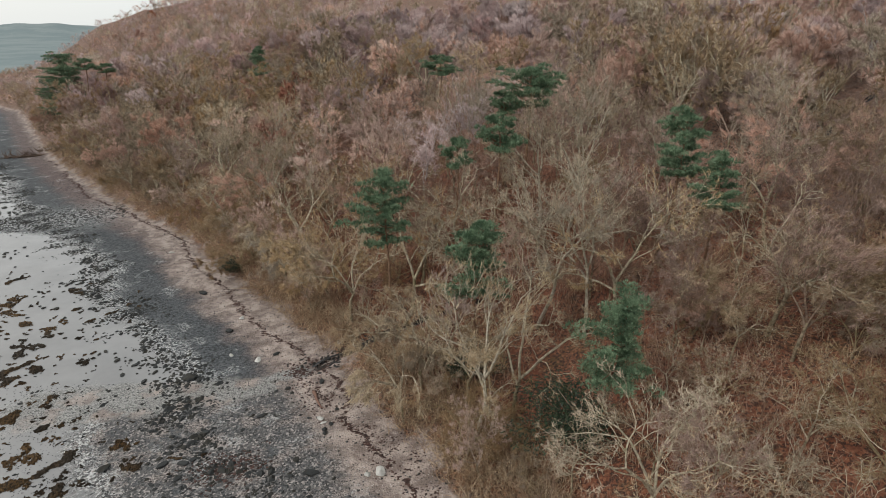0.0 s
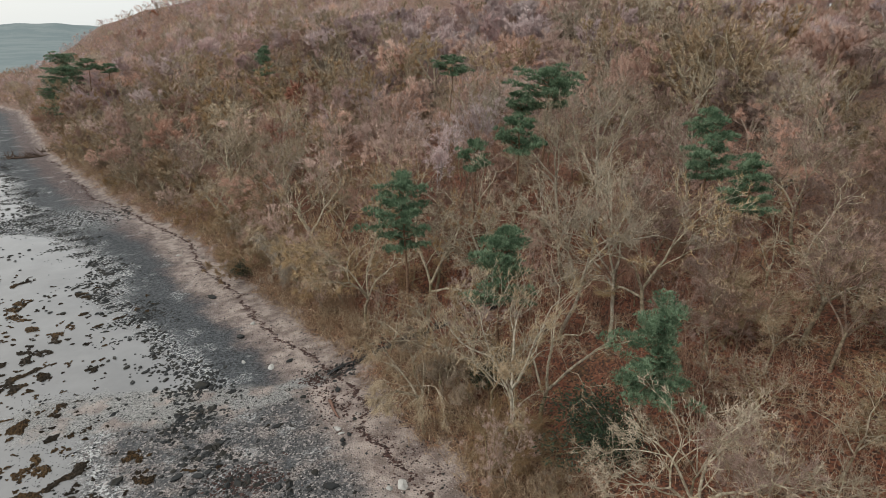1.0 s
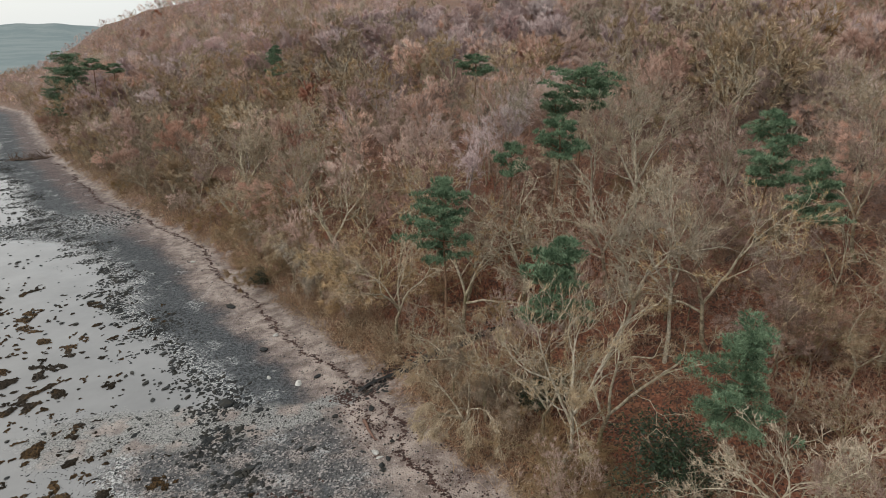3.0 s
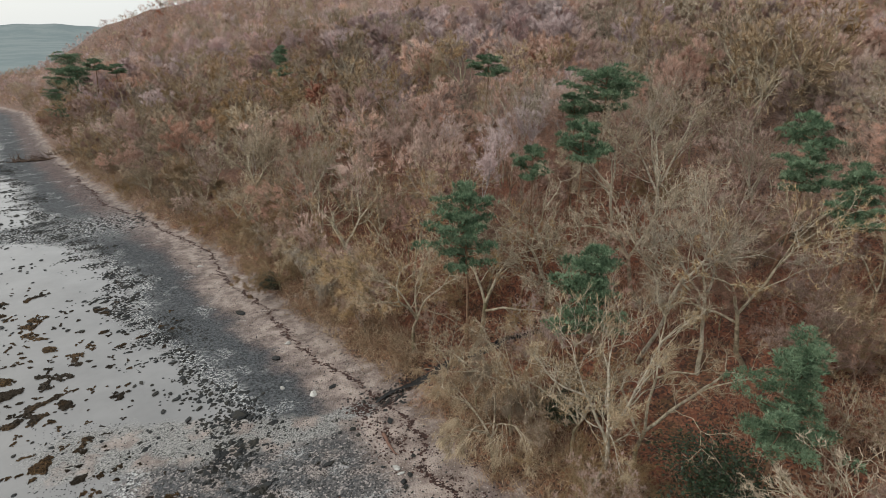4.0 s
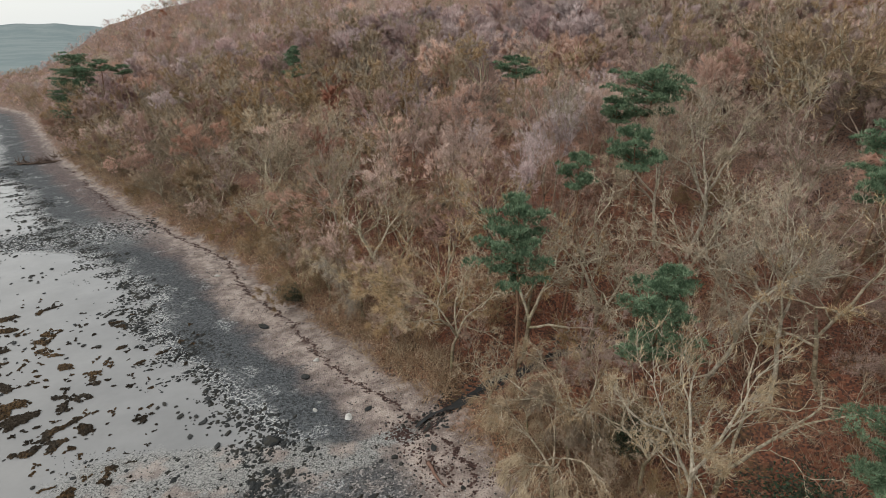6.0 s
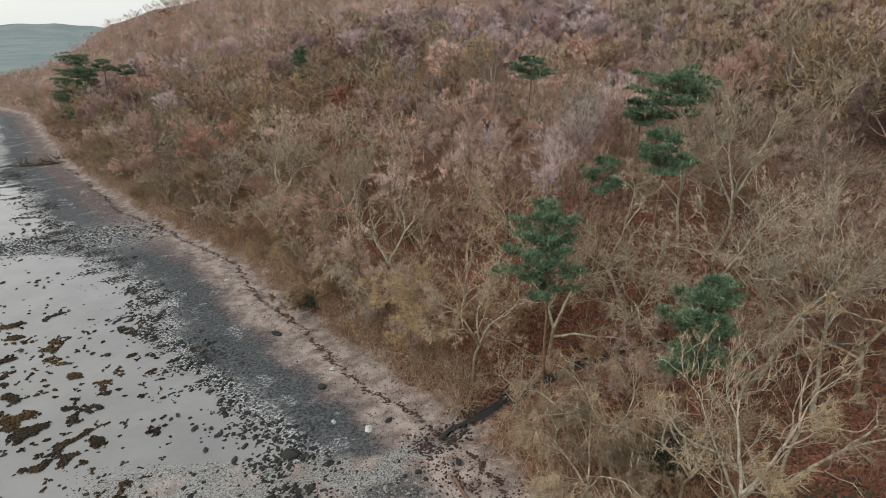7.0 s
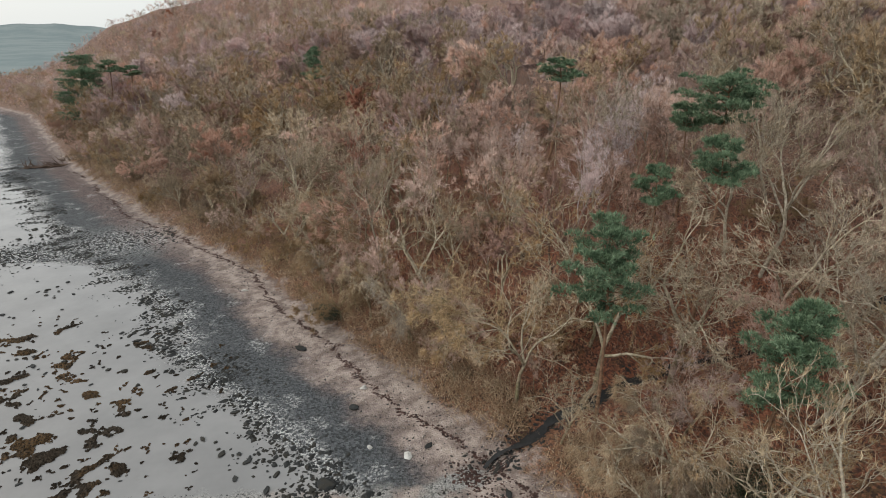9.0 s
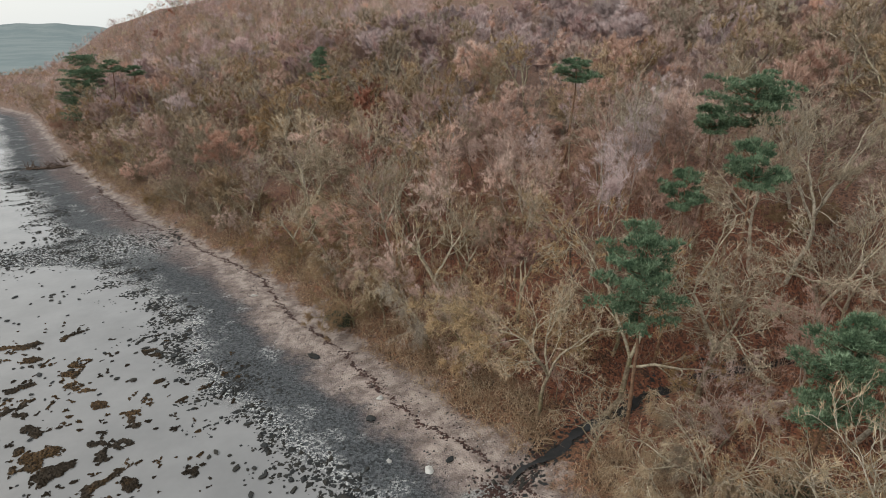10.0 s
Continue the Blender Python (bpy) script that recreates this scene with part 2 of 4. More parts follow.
water_mat = water.base(water.mix(water.noise(1.5, 4), (0.012, 0.013, 0.014), (0.05, 0.05, 0.05))).bump(water.noise(5, 3), 0.25, 0.05).mat
# the blue-grey haze of distance is mixed into the ridge's base colour
far_hill = Nodes("haze_tinted_far_woodland", 1.0, 0.0)
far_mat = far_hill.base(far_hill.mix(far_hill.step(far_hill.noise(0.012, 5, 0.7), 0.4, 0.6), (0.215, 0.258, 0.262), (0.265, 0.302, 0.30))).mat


# ---- mesh helpers ----
def tri_mesh(name, v, f, mats, index=None, smooth=False):
    v, f = np.asarray(v, dtype=np.float32), np.asarray(f, dtype=np.int32)
    me = bpy.data.meshes.new(name)
    k = f.shape[1]
    me.vertices.add(len(v))
    me.vertices.foreach_set("co", v.ravel())
    me.loops.add(f.size)
    me.loops.foreach_set("vertex_index", f.ravel())
    me.polygons.add(len(f))
    me.polygons.foreach_set("loop_start", np.arange(0, f.size, k, dtype=np.int32))
    for m in mats:
        me.materials.append(m)
    if index is not None:
        me.polygons.foreach_set("material_index", np.asarray(index, dtype=np.int32))
    me.polygons.foreach_set("use_smooth", np.full(len(f), smooth))
    me.update(calc_edges=True)
    return me


def part_of(parent, name, me, label=""):
    ob = new(name, me)
    ob.parent = parent
    return tagged(ob, label)


def unit(a):
    return a / (np.linalg.norm(a) + 1e-9)


def tubes(chains, sides):
    """Tapered tubes along chains of points with radii; two sides give a ribbon."""
    vs, fs, n = [], [], 0
    for pts, rad in chains:
        d0 = unit(pts[-1] - pts[0])
        u = unit(np.cross(d0, (0.31, 0.87, 0.38) if abs(d0[1]) < 0.8 else (0.9, 0.1, 0.4)))
        w = np.cross(d0, u)
        k = len(pts)
        a = np.arange(sides) * 2 * np.pi / sides
        ring = np.cos(a)[:, None] * u + np.sin(a)[:, None] * w
        vs.append((pts[:, None, :] + ring[None] * rad[:, None, None]).reshape(-1, 3))
        for i in range(k - 1):
            for j in range(sides if sides > 2 else 1):
                p, q = n + i * sides + j, n + i * sides + (j + 1) % sides
                fs += [(p, q, q + sides), (p, q + sides, p + sides)]
        n += k * sides
    return np.concatenate(vs), np.array(fs)


def blades(p, d, length, width, rng, face=None):
    """One thin tapering blade for each twig; face: the way that its flat side looks, about."""
    m = len(p)
    side = np.cross(d, rng.normal(size=(m, 3)) if face is None else face + rng.normal(0, 0.35, (m, 3)))
    side /= np.linalg.norm(side, axis=1)[:, None] + 1e-9
    v = np.stack([p - side * width[:, None], p + side * width[:, None], p + d * length[:, None]], 1).reshape(-1, 3)
    return v, np.arange(3 * m).reshape(-1, 3)


# ---- bare trees ----
# h: height; bare: where the trunk forks; stems: how many rise from there; spread: their angle; levels: how often they fork again;
# ratio: each length to the last; fork: angles of the leading and the side shoots; side: how often a side shoot; lift: the bend up or down,
# low in the crown and at its tips; wob: crookedness; r, tip: radius of the trunk and the last shoots; wide: half breadth of the crown to the
# height; twig: count, length, half width
SPECS = {
    "oak": dict(h=14.0, bare=0.30, stems=(3, 4), spread=(18, 48), levels=7, ratio=0.76, fork=(25, 56), side=0.70, lift=(0.06, 0.03), wob=0.26, r=0.17, tip=0.017, wide=0.33, twig=(2, 0.40, 0.014)),
    "weeping": dict(h=11.0, bare=0.34, stems=(3, 4), spread=(30, 62), levels=7, ratio=0.76, fork=(20, 44), side=0.70, lift=(0.06, -0.20), wob=0.17, r=0.14, tip=0.015, wide=0.36, twig=(2, 0.65, 0.012)),
    "ash": dict(h=15.5, bare=0.38, stems=(3, 4), spread=(14, 38), levels=7, ratio=0.76, fork=(23, 50), side=0.70, lift=(0.06, 0.08), wob=0.23, r=0.145, tip=0.016, wide=0.28, twig=(2, 0.46, 0.014)),
    "beech": dict(h=13.5, bare=0.32, stems=(3, 4), spread=(18, 50), levels=7, ratio=0.74, fork=(22, 54), side=0.70, lift=(0.06, 0.05), wob=0.18, r=0.12, tip=0.010, wide=0.31, twig=(4, 0.50, 0.012)),
    "thorn": dict(h=8.5, bare=0.14, stems=(4, 6), spread=(22, 62), levels=6, ratio=0.76, fork=(26, 58), side=0.70, lift=(0.05, 0.0), wob=0.26, r=0.10, tip=0.011, wide=0.44, twig=(5, 0.48, 0.013)),
    "birch": dict(h=14.0, bare=0.38, stems=(2, 3), spread=(12, 36), levels=7, ratio=0.75, fork=(20, 50), side=0.80, lift=(0.09, 0.04), wob=0.14, r=0.11, tip=0.010, wide=0.26, twig=(4, 0.55, 0.011)),
    "russet": dict(h=10.5, bare=0.28, stems=(3, 4), spread=(18, 50), levels=6, ratio=0.76, fork=(22, 54), side=0.75, lift=(0.06, 0.03), wob=0.18, r=0.10, tip=0.012, wide=0.34, twig=(5, 0.40, 0.028)),
}
# the beech form again, a little lower, for the darkened near trees
SPECS["shaded_beech"] = dict(SPECS["beech"], h=12.5, bare=0.26, twig=(4, 0.48, 0.011))
KINDS = tuple(SPECS)
WIND = np.array((-0.035, -0.012, 0.0))


def chain(rng, start, d, length, segs, wob, lift):
    pts = [np.array(start, float)]
    for _ in range(segs):
        d = unit(d + rng.normal(0, wob, 3) + np.array((0, 0, lift)))
        pts.append(pts[-1] + d * length / segs)
    return np.array(pts), d


def along_chain(pts, t):
    n = len(pts) - 1
    q = min(n - 1, int(t * n))
    return pts[q] + (pts[q + 1] - pts[q]) * (t * n - q), unit(pts[q + 1] - pts[q])


def side_way(d, degrees, turn):
    u = unit(np.cross(d, (0.3, 0.2, 1.0) if abs(d[2]) < 0.9 else (1.0, 0.2, 0.0)))
    w = np.cross(d, u)
    a = radians(degrees)
    return unit(d * math.cos(a) + (u * math.cos(turn) + w * math.sin(turn)) * math.sin(a))


def units(a):
    return a / (np.linalg.norm(a, axis=1)[:, None] + 1e-9)


def side_ways(d, degrees, turn):
    """side_way for many at once."""
    steep = np.abs(d[:, 2:]) >= 0.9
    u = units(np.cross(d, np.where(steep, (1.0, 0.2, 0.0), (0.3, 0.2, 1.0))))
    w = np.cross(d, u)
    a, turn = np.radians(degrees)[:, None], turn[:, None]
    return units(d * np.cos(a) + (u * np.cos(turn) + w * np.sin(turn)) * np.sin(a))


def fork_tree(spec, seed, levels, fat=1.0, twigs=1.0, long=1.0, bushy=0.45):
    """A bare tree that forks again and again: its trunk, the limbs, the finer branches level by level, and the twigs at their ends."""
    rng = np.random.default_rng(seed)
    h, ratio, wob, tip = spec["h"], spec["ratio"], spec["wob"], spec["tip"]
    lean = np.array((rng.normal(0, 0.10), rng.normal(0, 0.10), 1.0))
    trunk, d = chain(rng, (0, 0, -0.4), lean, h * spec["bare"] + 0.4, 5, wob * 0.5, 0.05)
    n = spec["levels"]
    first = h * (1 - spec["bare"]) / (0.80 * (1 - ratio ** n) / (1 - ratio))
    stems = int(rng.integers(spec["stems"][0], spec["stems"][1] + 1))
    turns = rng.uniform(0, 6.28) + np.arange(stems) * 6.28 / stems + rng.normal(0, 0.3, stems)
    angles = spec["spread"][0] + (spec["spread"][1] - spec["spread"][0]) * np.where(np.arange(stems) == 0, 0.1, rng.random(stems))
    at = np.array([trunk[-1] if i < 2 else along_chain(trunk, rng.uniform(0.7, 0.99))[0] for i in range(stems)])
    way = side_ways(np.repeat(unit(lean)[None], stems, 0), angles, turns)
    ln, r = first * rng.uniform(0.85, 1.25, stems), spec["r"] * rng.uniform(0.55, 0.75, stems)
    rows = []
    for level in range(levels):
        u, m = level / (n - 1), len(at)
        lift = spec["lift"][0] * (1 - u) + spec["lift"][1] * u
        segs = 4 if level < 2 else 3 if level < 4 else 2
        crook, rise = wob * (0.65 + 0.75 * u) * (3 / segs) ** 0.5, np.array((0, 0, lift * 3 / segs))
        pts, e, ways = [at], way + WIND * level, []
        for _ in range(segs):
            e = units(e + rng.normal(0, crook, (m, 3)) + rise)
            ways.append(e)
            pts.append(pts[-1] + e * (ln / segs)[:, None])
        pts, ways = np.stack(pts, 1), np.stack(ways, 1)
        end = np.maximum(r * 0.72, tip)
        rows.append((pts, r[:, None] + (end - r)[:, None] * np.linspace(0, 1, segs + 1)))
        from_mid = pts[:, -1] - (0, 0, h * 0.52)
        over = np.linalg.norm(from_mid / (h * spec["wide"], h * spec["wide"], h * 0.46), axis=1)
        ln = ln * np.where(over < 0.85, 1.0, 0.62)
        out = units(from_mid) * (0.10 + 0.22 * np.minimum(over, 1.0))[:, None]
        turn = rng.uniform(0, 6.28, m)
        after = []
        for k in range(2):
            w = side_ways(e, spec["fork"][0] * rng.uniform(0.5, 1.7, m), turn + 3.14 * k + rng.normal(0, 0.4, m))
            after.append((pts[:, -1], units(w + out), ln * ratio * rng.uniform(0.68, 1.22, m), np.maximum(end * rng.uniform(0.62, 0.92, m), tip)))
        for k in range(2 if level < 2 else 1):
            g = np.flatnonzero(rng.random(m) < spec["side"] * (1.0 if level < (4 if bushy > 0.4 else 3) else bushy))
            t = rng.uniform(0.25, 0.9, len(g)) * segs
            q = t.astype(int)
            p = pts[g, q] + (pts[g, q + 1] - pts[g, q]) * (t - q)[:, None]
            w = side_ways(ways[g, q], spec["fork"][1] * rng.uniform(0.6, 1.3, len(g)), rng.uniform(0, 6.28, len(g)))
            after.append((p, units(w + out[g]), ln[g] * ratio * rng.uniform(0.5, 0.95, len(g)), np.maximum(r[g] * 0.45, tip)))
        at, way, ln, r = (np.concatenate(c) for c in zip(*after))
    count = max(1, round(spec["twig"][0] * twigs))
    q = np.repeat(np.concatenate([p[:, -3:] for p, _ in rows[-2:]]), count, 0)
    m = len(q)
    t = rng.uniform(0.1, 1.0, m)[:, None]
    at = np.where(t < 0.5, q[:, 0] + (q[:, 1] - q[:, 0]) * t * 2, q[:, 1] + (q[:, 2] - q[:, 1]) * (t * 2 - 1))
    d = units(units(q[:, 2] - q[:, 1]) + rng.normal(0, 0.45 / long ** 0.5, (m, 3)) + np.array((0, 0, spec["lift"][1] * 2)))
    away = (at - (0, 0, h * 0.5)) / h + (0.0, -0.35, 0.55)
    tw = blades(at, d, rng.uniform(0.5, 1.3, m) * spec["twig"][1] * long, np.full(m, spec["twig"][2] * fat), rng, away)
    return (trunk, np.linspace(1.15, 0.78, 6) * spec["r"]), rows, tw


def level_tubes(rows, sides, fat=1.0):
    """Tubes for chains of equal length, all at once; two sides give ribbons that face up and outwards."""
    pts, rad = rows[0], rows[1] * fat
    n, k = rad.shape
    d = pts[:, -1] - pts[:, 0]
    d /= np.linalg.norm(d, axis=1)[:, None] + 1e-9
    u = np.cross(d, (0.11, -0.45, 0.88))
    u /= np.linalg.norm(u, axis=1)[:, None] + 1e-9
    w = np.cross(d, u)
    a = np.arange(sides) * 2 * np.pi / sides
    ring = np.cos(a)[None, :, None] * u[:, None] + np.sin(a)[None, :, None] * w[:, None]
    v = pts[:, :, None] + ring[:, None] * rad[:, :, None, None]
    base = (np.arange(n) * k * sides)[:, None, None] + (np.arange(k - 1) * sides)[None, :, None]
    j = np.arange(sides if sides > 2 else 1)
    p, q = base + j, base + (j + 1) % sides
    f = np.concatenate([np.stack([p, q, q + sides], -1).reshape(-1, 3), np.stack([p, q + sides, p + sides], -1).reshape(-1, 3)])
    return v.reshape(-1, 3), f


def dome_tree(spec, seed, count, fat):
    """A light bare tree for the far distance: trunk, limbs that fan out to a lumpy rounded crown, and brushes of twigs over it."""
    rng = np.random.default_rng(seed)
    h, a, b = spec["h"], spec["h"] * rng.uniform(0.30, 0.40), spec["h"] * 0.42
    mid = np.array((0, 0, h * 0.52))
    trunk, _ = chain(rng, (0, 0, -0.4), np.array((0, 0, 1.0)), h * 0.35, 3, 0.08, 0.1)
    lumps_at = rng.normal(0, 1, (11, 3))
    lumps_at[:, 2] = np.abs(lumps_at[:, 2]) * 1.3 - 0.7
    lumps_at /= np.linalg.norm(lumps_at, axis=1)[:, None]
    limbs = []
    for q in lumps_at[:8]:
        end = mid + q * (a, a, b) * 0.85
        knee = trunk[-1] * 0.45 + end * 0.55 + rng.normal(0, 0.35, 3) - (0, 0, 0.4)
        limbs.append((np.array((trunk[3], knee, end)), np.array((0.42, 0.26, 0.10)) * spec["r"]))
    own = rng.integers(11, size=count)
    core = mid + lumps_at[own] * (a, a, b) * 0.50
    out = rng.normal(0, 1, (count, 3)) * 0.55 + lumps_at[own] + (0, 0, 0.2)
    out /= np.linalg.norm(out, axis=1)[:, None]
    size = np.array((a, a, b)) * 0.50
    p = core + out * size * rng.uniform(0.25, 0.60, count)[:, None]
    way = (out + rng.normal(0, 0.30, (count, 3)) + (0, 0, 0.12)) * size * rng.uniform(0.35, 0.75, count)[:, None]
    ln = np.linalg.norm(way, axis=1)
    return (trunk, np.linspace(0.9, 0.5, 4) * spec["r"]), limbs, blades(p, way / ln[:, None], ln, np.full(count, spec["twig"][2] * fat), rng, out + (0, -0.2, 0.4))


def join_sets(sets):
    vs, fs, ms, n = [], [], [], 0
    for (v, f), m in sets:
        vs.append(v)
        fs.append(f + n)
        ms.append(np.full(len(f), m))
        n += len(v)
    return np.concatenate(vs), np.concatenate(fs), np.concatenate(ms)


TREE_TEXT = {
    "oak": ("bare_oak", "crooked bare oak with pale lichened branches"),
    "weeping": ("weeping_tree", "bare pale tree with drooping curved twigs"),
    "ash": ("bare_ash", "bare ash with pale grey forked stems"),
    "beech": ("bare_beech", "bare beech with dense brown twigs"),
    "thorn": ("bare_thorn_tree", "low olive-brown thorn tree with tangled twigs"),
    "birch": ("bare_birch", "slender bare birch with purple-brown twigs"),
    "shaded_beech": ("bare_alder", "bare shade-darkened beech with dense red-brown twigs"),
    "russet": ("russet_tree", "small tree with russet dead leaves"),
}


def make_tree(kind, seed, detail=0):
    """detail 0: full, with limbs of their own; 1: for the middle distance; 2: for the slope beyond."""
    name, label = TREE_TEXT[kind]
    spec = SPECS[kind]
    trunk, rows, twigs = fork_tree(spec, seed, spec["levels"] - (0, 1, 1)[detail], (1.0, 1.5, 2.6)[detail], (1.0, 1.7, 2.8)[detail], (1.0, 1.4, 1.9)[detail], (0.45, 0.35, 0.25)[detail])
    root = tagged(new(name), label + " on the wooded slope", "tree", "trees of the wood")
    part_of(root, "trunk", tri_mesh("trunk", *tubes([trunk], (8, 6, 4)[detail]), [BARK["ash" if kind in ("ash", "birch") else "mossy"]], smooth=True))
    fat = (1.0, 1.25, 1.7)[detail]
    sets = []
    for i, row in enumerate(rows):
        if i == 0 and detail == 0:
            for limb in zip(*row):
                part_of(root, "limb", tri_mesh("limb", *tubes([limb], 6), [BARK[kind]], smooth=True))
            continue
        thin = i >= len(rows) - (1, 2, 3)[detail]
        sets.append((level_tubes(row, 2 if thin else 4 if i < 2 else 3, fat), 0 if i < len(rows) - (1 if detail < 2 else 2) else 1))
    sets.append((twigs, 1))
    v, f, m = join_sets(sets)
    tagged(part_of(root, "crown", tri_mesh("crown", v, f, [BARK[kind], TWIG[kind]], m)), kind="stuff")
    return root


# ---- pines ----
def needle_pad(rng, at, wide, flat, count):
    """Tufts of needles spread over the upper side of a flattened pad."""
    q = rng.normal(size=(count, 3))
    q /= np.linalg.norm(q, axis=1)[:, None]
    q *= (rng.uniform(0.25, 1.0, count) ** 0.5)[:, None]
    q[:, 2] = np.abs(q[:, 2]) - 0.12
    lump = 1 + 0.30 * np.sin(q[:, 0] * 5 + at[0] * 3) * np.sin(q[:, 1] * 5 + at[1] * 3)
    p = at + q * lump[:, None] * np.array((wide, wide, flat))
    k = 7
    p = np.repeat(p, k, 0)
    d = np.repeat(q * np.array((1, 1, 1.0)), k, 0) + rng.normal(0, 0.55, (count * k, 3)) + np.array((0, 0, 0.55))
    d /= np.linalg.norm(d, axis=1)[:, None]
    return blades(p, d, rng.uniform(0.18, 0.36, count * k), np.full(count * k, 0.030), rng)


def make_pine(seed, whorls=8, low=0.55, lean=(0.08, 0.0), width=1.0, swept=0.5, thin=1.0):
    """A pine 16.5 m high: bare trunk, short crooked limbs in tiers, each with flat pads of needles; the low tiers are swept one way, the top the other."""
    rng = np.random.default_rng(seed)
    h = 16.5
    root = tagged(new("scots_pine"), "windswept green pine standing among the bare trees", "pine tree", "pines of the wood")
    trunk, _ = chain(rng, (0, 0, -0.4), np.array((lean[0], lean[1], 1.0)), h * 0.97, 9, 0.06, 0.05)
    part_of(root, "trunk", tri_mesh("trunk", *tubes([(trunk, np.linspace(1, 0.22, 10) * 0.2)], 7), [BARK["pine"]], smooth=True))
    sets, turn = [], rng.uniform(0, 6.28)
    for i in range(whorls):
        u = i / (whorls - 1)
        t = low + (0.985 - low) * u + rng.normal(0, 0.010)
        at, _ = along_chain(trunk, min(t, 0.99))
        wind = math.pi * (1 - smooth01(u * 1.5 - 0.2)) + rng.normal(0, 0.3)
        for j in range(2 if i == whorls - 1 else 3 + int(rng.random() < 0.5)):
            turn += 2.1 + rng.normal(0, 0.45)
            ln = width * (0.7 + 1.75 * math.sin(0.75 + 2.15 * u)) * rng.uniform(0.55, 1.15) * (1 + swept * math.cos(turn - wind))
            pts, _ = chain(rng, at, side_way(np.array((0, 0, 1.0)), rng.uniform(70, 95) - 45 * u ** 3, turn), max(ln, 0.35), 4, 0.11, 0.05)
            part_of(root, "limb", tri_mesh("limb", *tubes([(pts, np.linspace(1, 0.3, 5) * 0.055)], 5), [BARK["pine"]], smooth=True))
            for e, s in ((pts[4], 0.85), (pts[3], 1.0), (pts[2], 0.8)):
                if rng.random() < 0.92 * thin:
                    w = width * s * rng.uniform(0.55, 0.95)
                    at2 = e + rng.normal(0, 0.18, 3) * (1, 1, 0.4)
                    sets.append((needle_pad(rng, at2, w, w * 0.42, int(62 * s * w ** 1.3) + 12), 0))
    v, f, _ = join_sets(sets)
    tagged(part_of(root, "crown", tri_mesh("crown", v, f, [needle_mat]), "dense green needles"), kind="stuff")
    return root


def make_ivy_bush(seed, h, w):
    """A dark evergreen shrub: a few stems and many small leaves in uneven lumps."""
    rng = np.random.default_rng(seed)
    root = tagged(new("evergreen_bush"), "dark evergreen bush with small glossy leaves under bare trees", "bush")
    sets = []
    for i in range(6):
        pts, _ = chain(rng, (0, 0, -0.2), unit(np.array((rng.normal(0, 0.5), rng.normal(0, 0.5), 1.0))), h * rng.uniform(0.7, 1.0), 5, 0.15, 0.05)
        part_of(root, "stem", tri_mesh("stem", *tubes([(pts, np.linspace(1, 0.3, 6) * 0.07)], 5), [BARK["beech"]], smooth=True))
        for j in range(2, 6):
            n = 230
            q = rng.normal(0, 1, (n, 3))
            q = q / np.linalg.norm(q, axis=1)[:, None] * (rng.uniform(0.2, 1, n) ** 0.4)[:, None]
            p = pts[j] + q * np.array((w * 0.34, w * 0.34, h * 0.17))
            d = q + rng.normal(0, 0.6, (n, 3))
            d /= np.linalg.norm(d, axis=1)[:, None]
            sets.append((blades(p, d, rng.uniform(0.10, 0.24, n), np.full(n, 0.06), rng), 0))
    v, f, _ = join_sets(sets)
    tagged(part_of(root, "crown", tri_mesh("crown", v, f, [ivy_mat])), kind="stuff")
    return root


# ---- terrain ----
SHORE_Y = np.array((-400, -60, 5, 34, 48, 56, 62, 70.5, 81, 94, 105, 120, 142, 174, 199, 300, 360, 420, 900))
SHORE_X = np.array((120, 30, 13, 2.3, -7.0, -12, -16.5, -24.3, -33, -43, -54, -70, -90, -118, -138, -215, -285, -420, -2500))
_fy = np.arange(-400, 900, 2.0)
_fx = np.interp(_fy, SHORE_Y, SHORE_X)
_fx[3:-3] = np.convolve(_fx, np.ones(7) / 7, "valid")
_slope = np.gradient(_fx, _fy)
STREAM = np.array(((-13.5, 52), (-8, 56.2), (-1.5, 60), (5, 62.5), (13, 63.5), (24, 66), (48, 78), (80, 100)), float)


def shore(x, y):
    """Signed distance inland from the foot of the bank."""
    return (x - np.interp(y, _fy, _fx)) / np.sqrt(1 + np.interp(y, _fy, _slope) ** 2)


def stream_at(x, y):
    """Distance from the stream and the way along it."""
    best, along, run = np.full(np.shape(x), 1e9), np.zeros(np.shape(x)), 0.0
    for a, b in zip(STREAM[:-1], STREAM[1:]):
        ab = b - a
        n = np.linalg.norm(ab)
        t = np.clip(((x - a[0]) * ab[0] + (y - a[1]) * ab[1]) / n ** 2, 0, 1)
        dist = np.hypot(x - a[0] - ab[0] * t, y - a[1] - ab[1] * t)
        along = np.where(dist < best, run + t * n, along)
        best = np.minimum(best, dist)
        run += n
    return best, along


def smooth01(v):
    v = np.clip(v, 0, 1)
    return v * v * (3 - 2 * v)


def rolling(x, y):
    return 0.5 * np.sin(x * 0.19 + 1.3 * np.sin(y * 0.11)) + 0.4 * np.sin(y * 0.23 + 0.9 * np.sin(x * 0.15)) + 0.15 * np.sin(x * 0.83 + y * 0.37) + 0.12 * np.sin(y * 1.1 - x * 0.45)


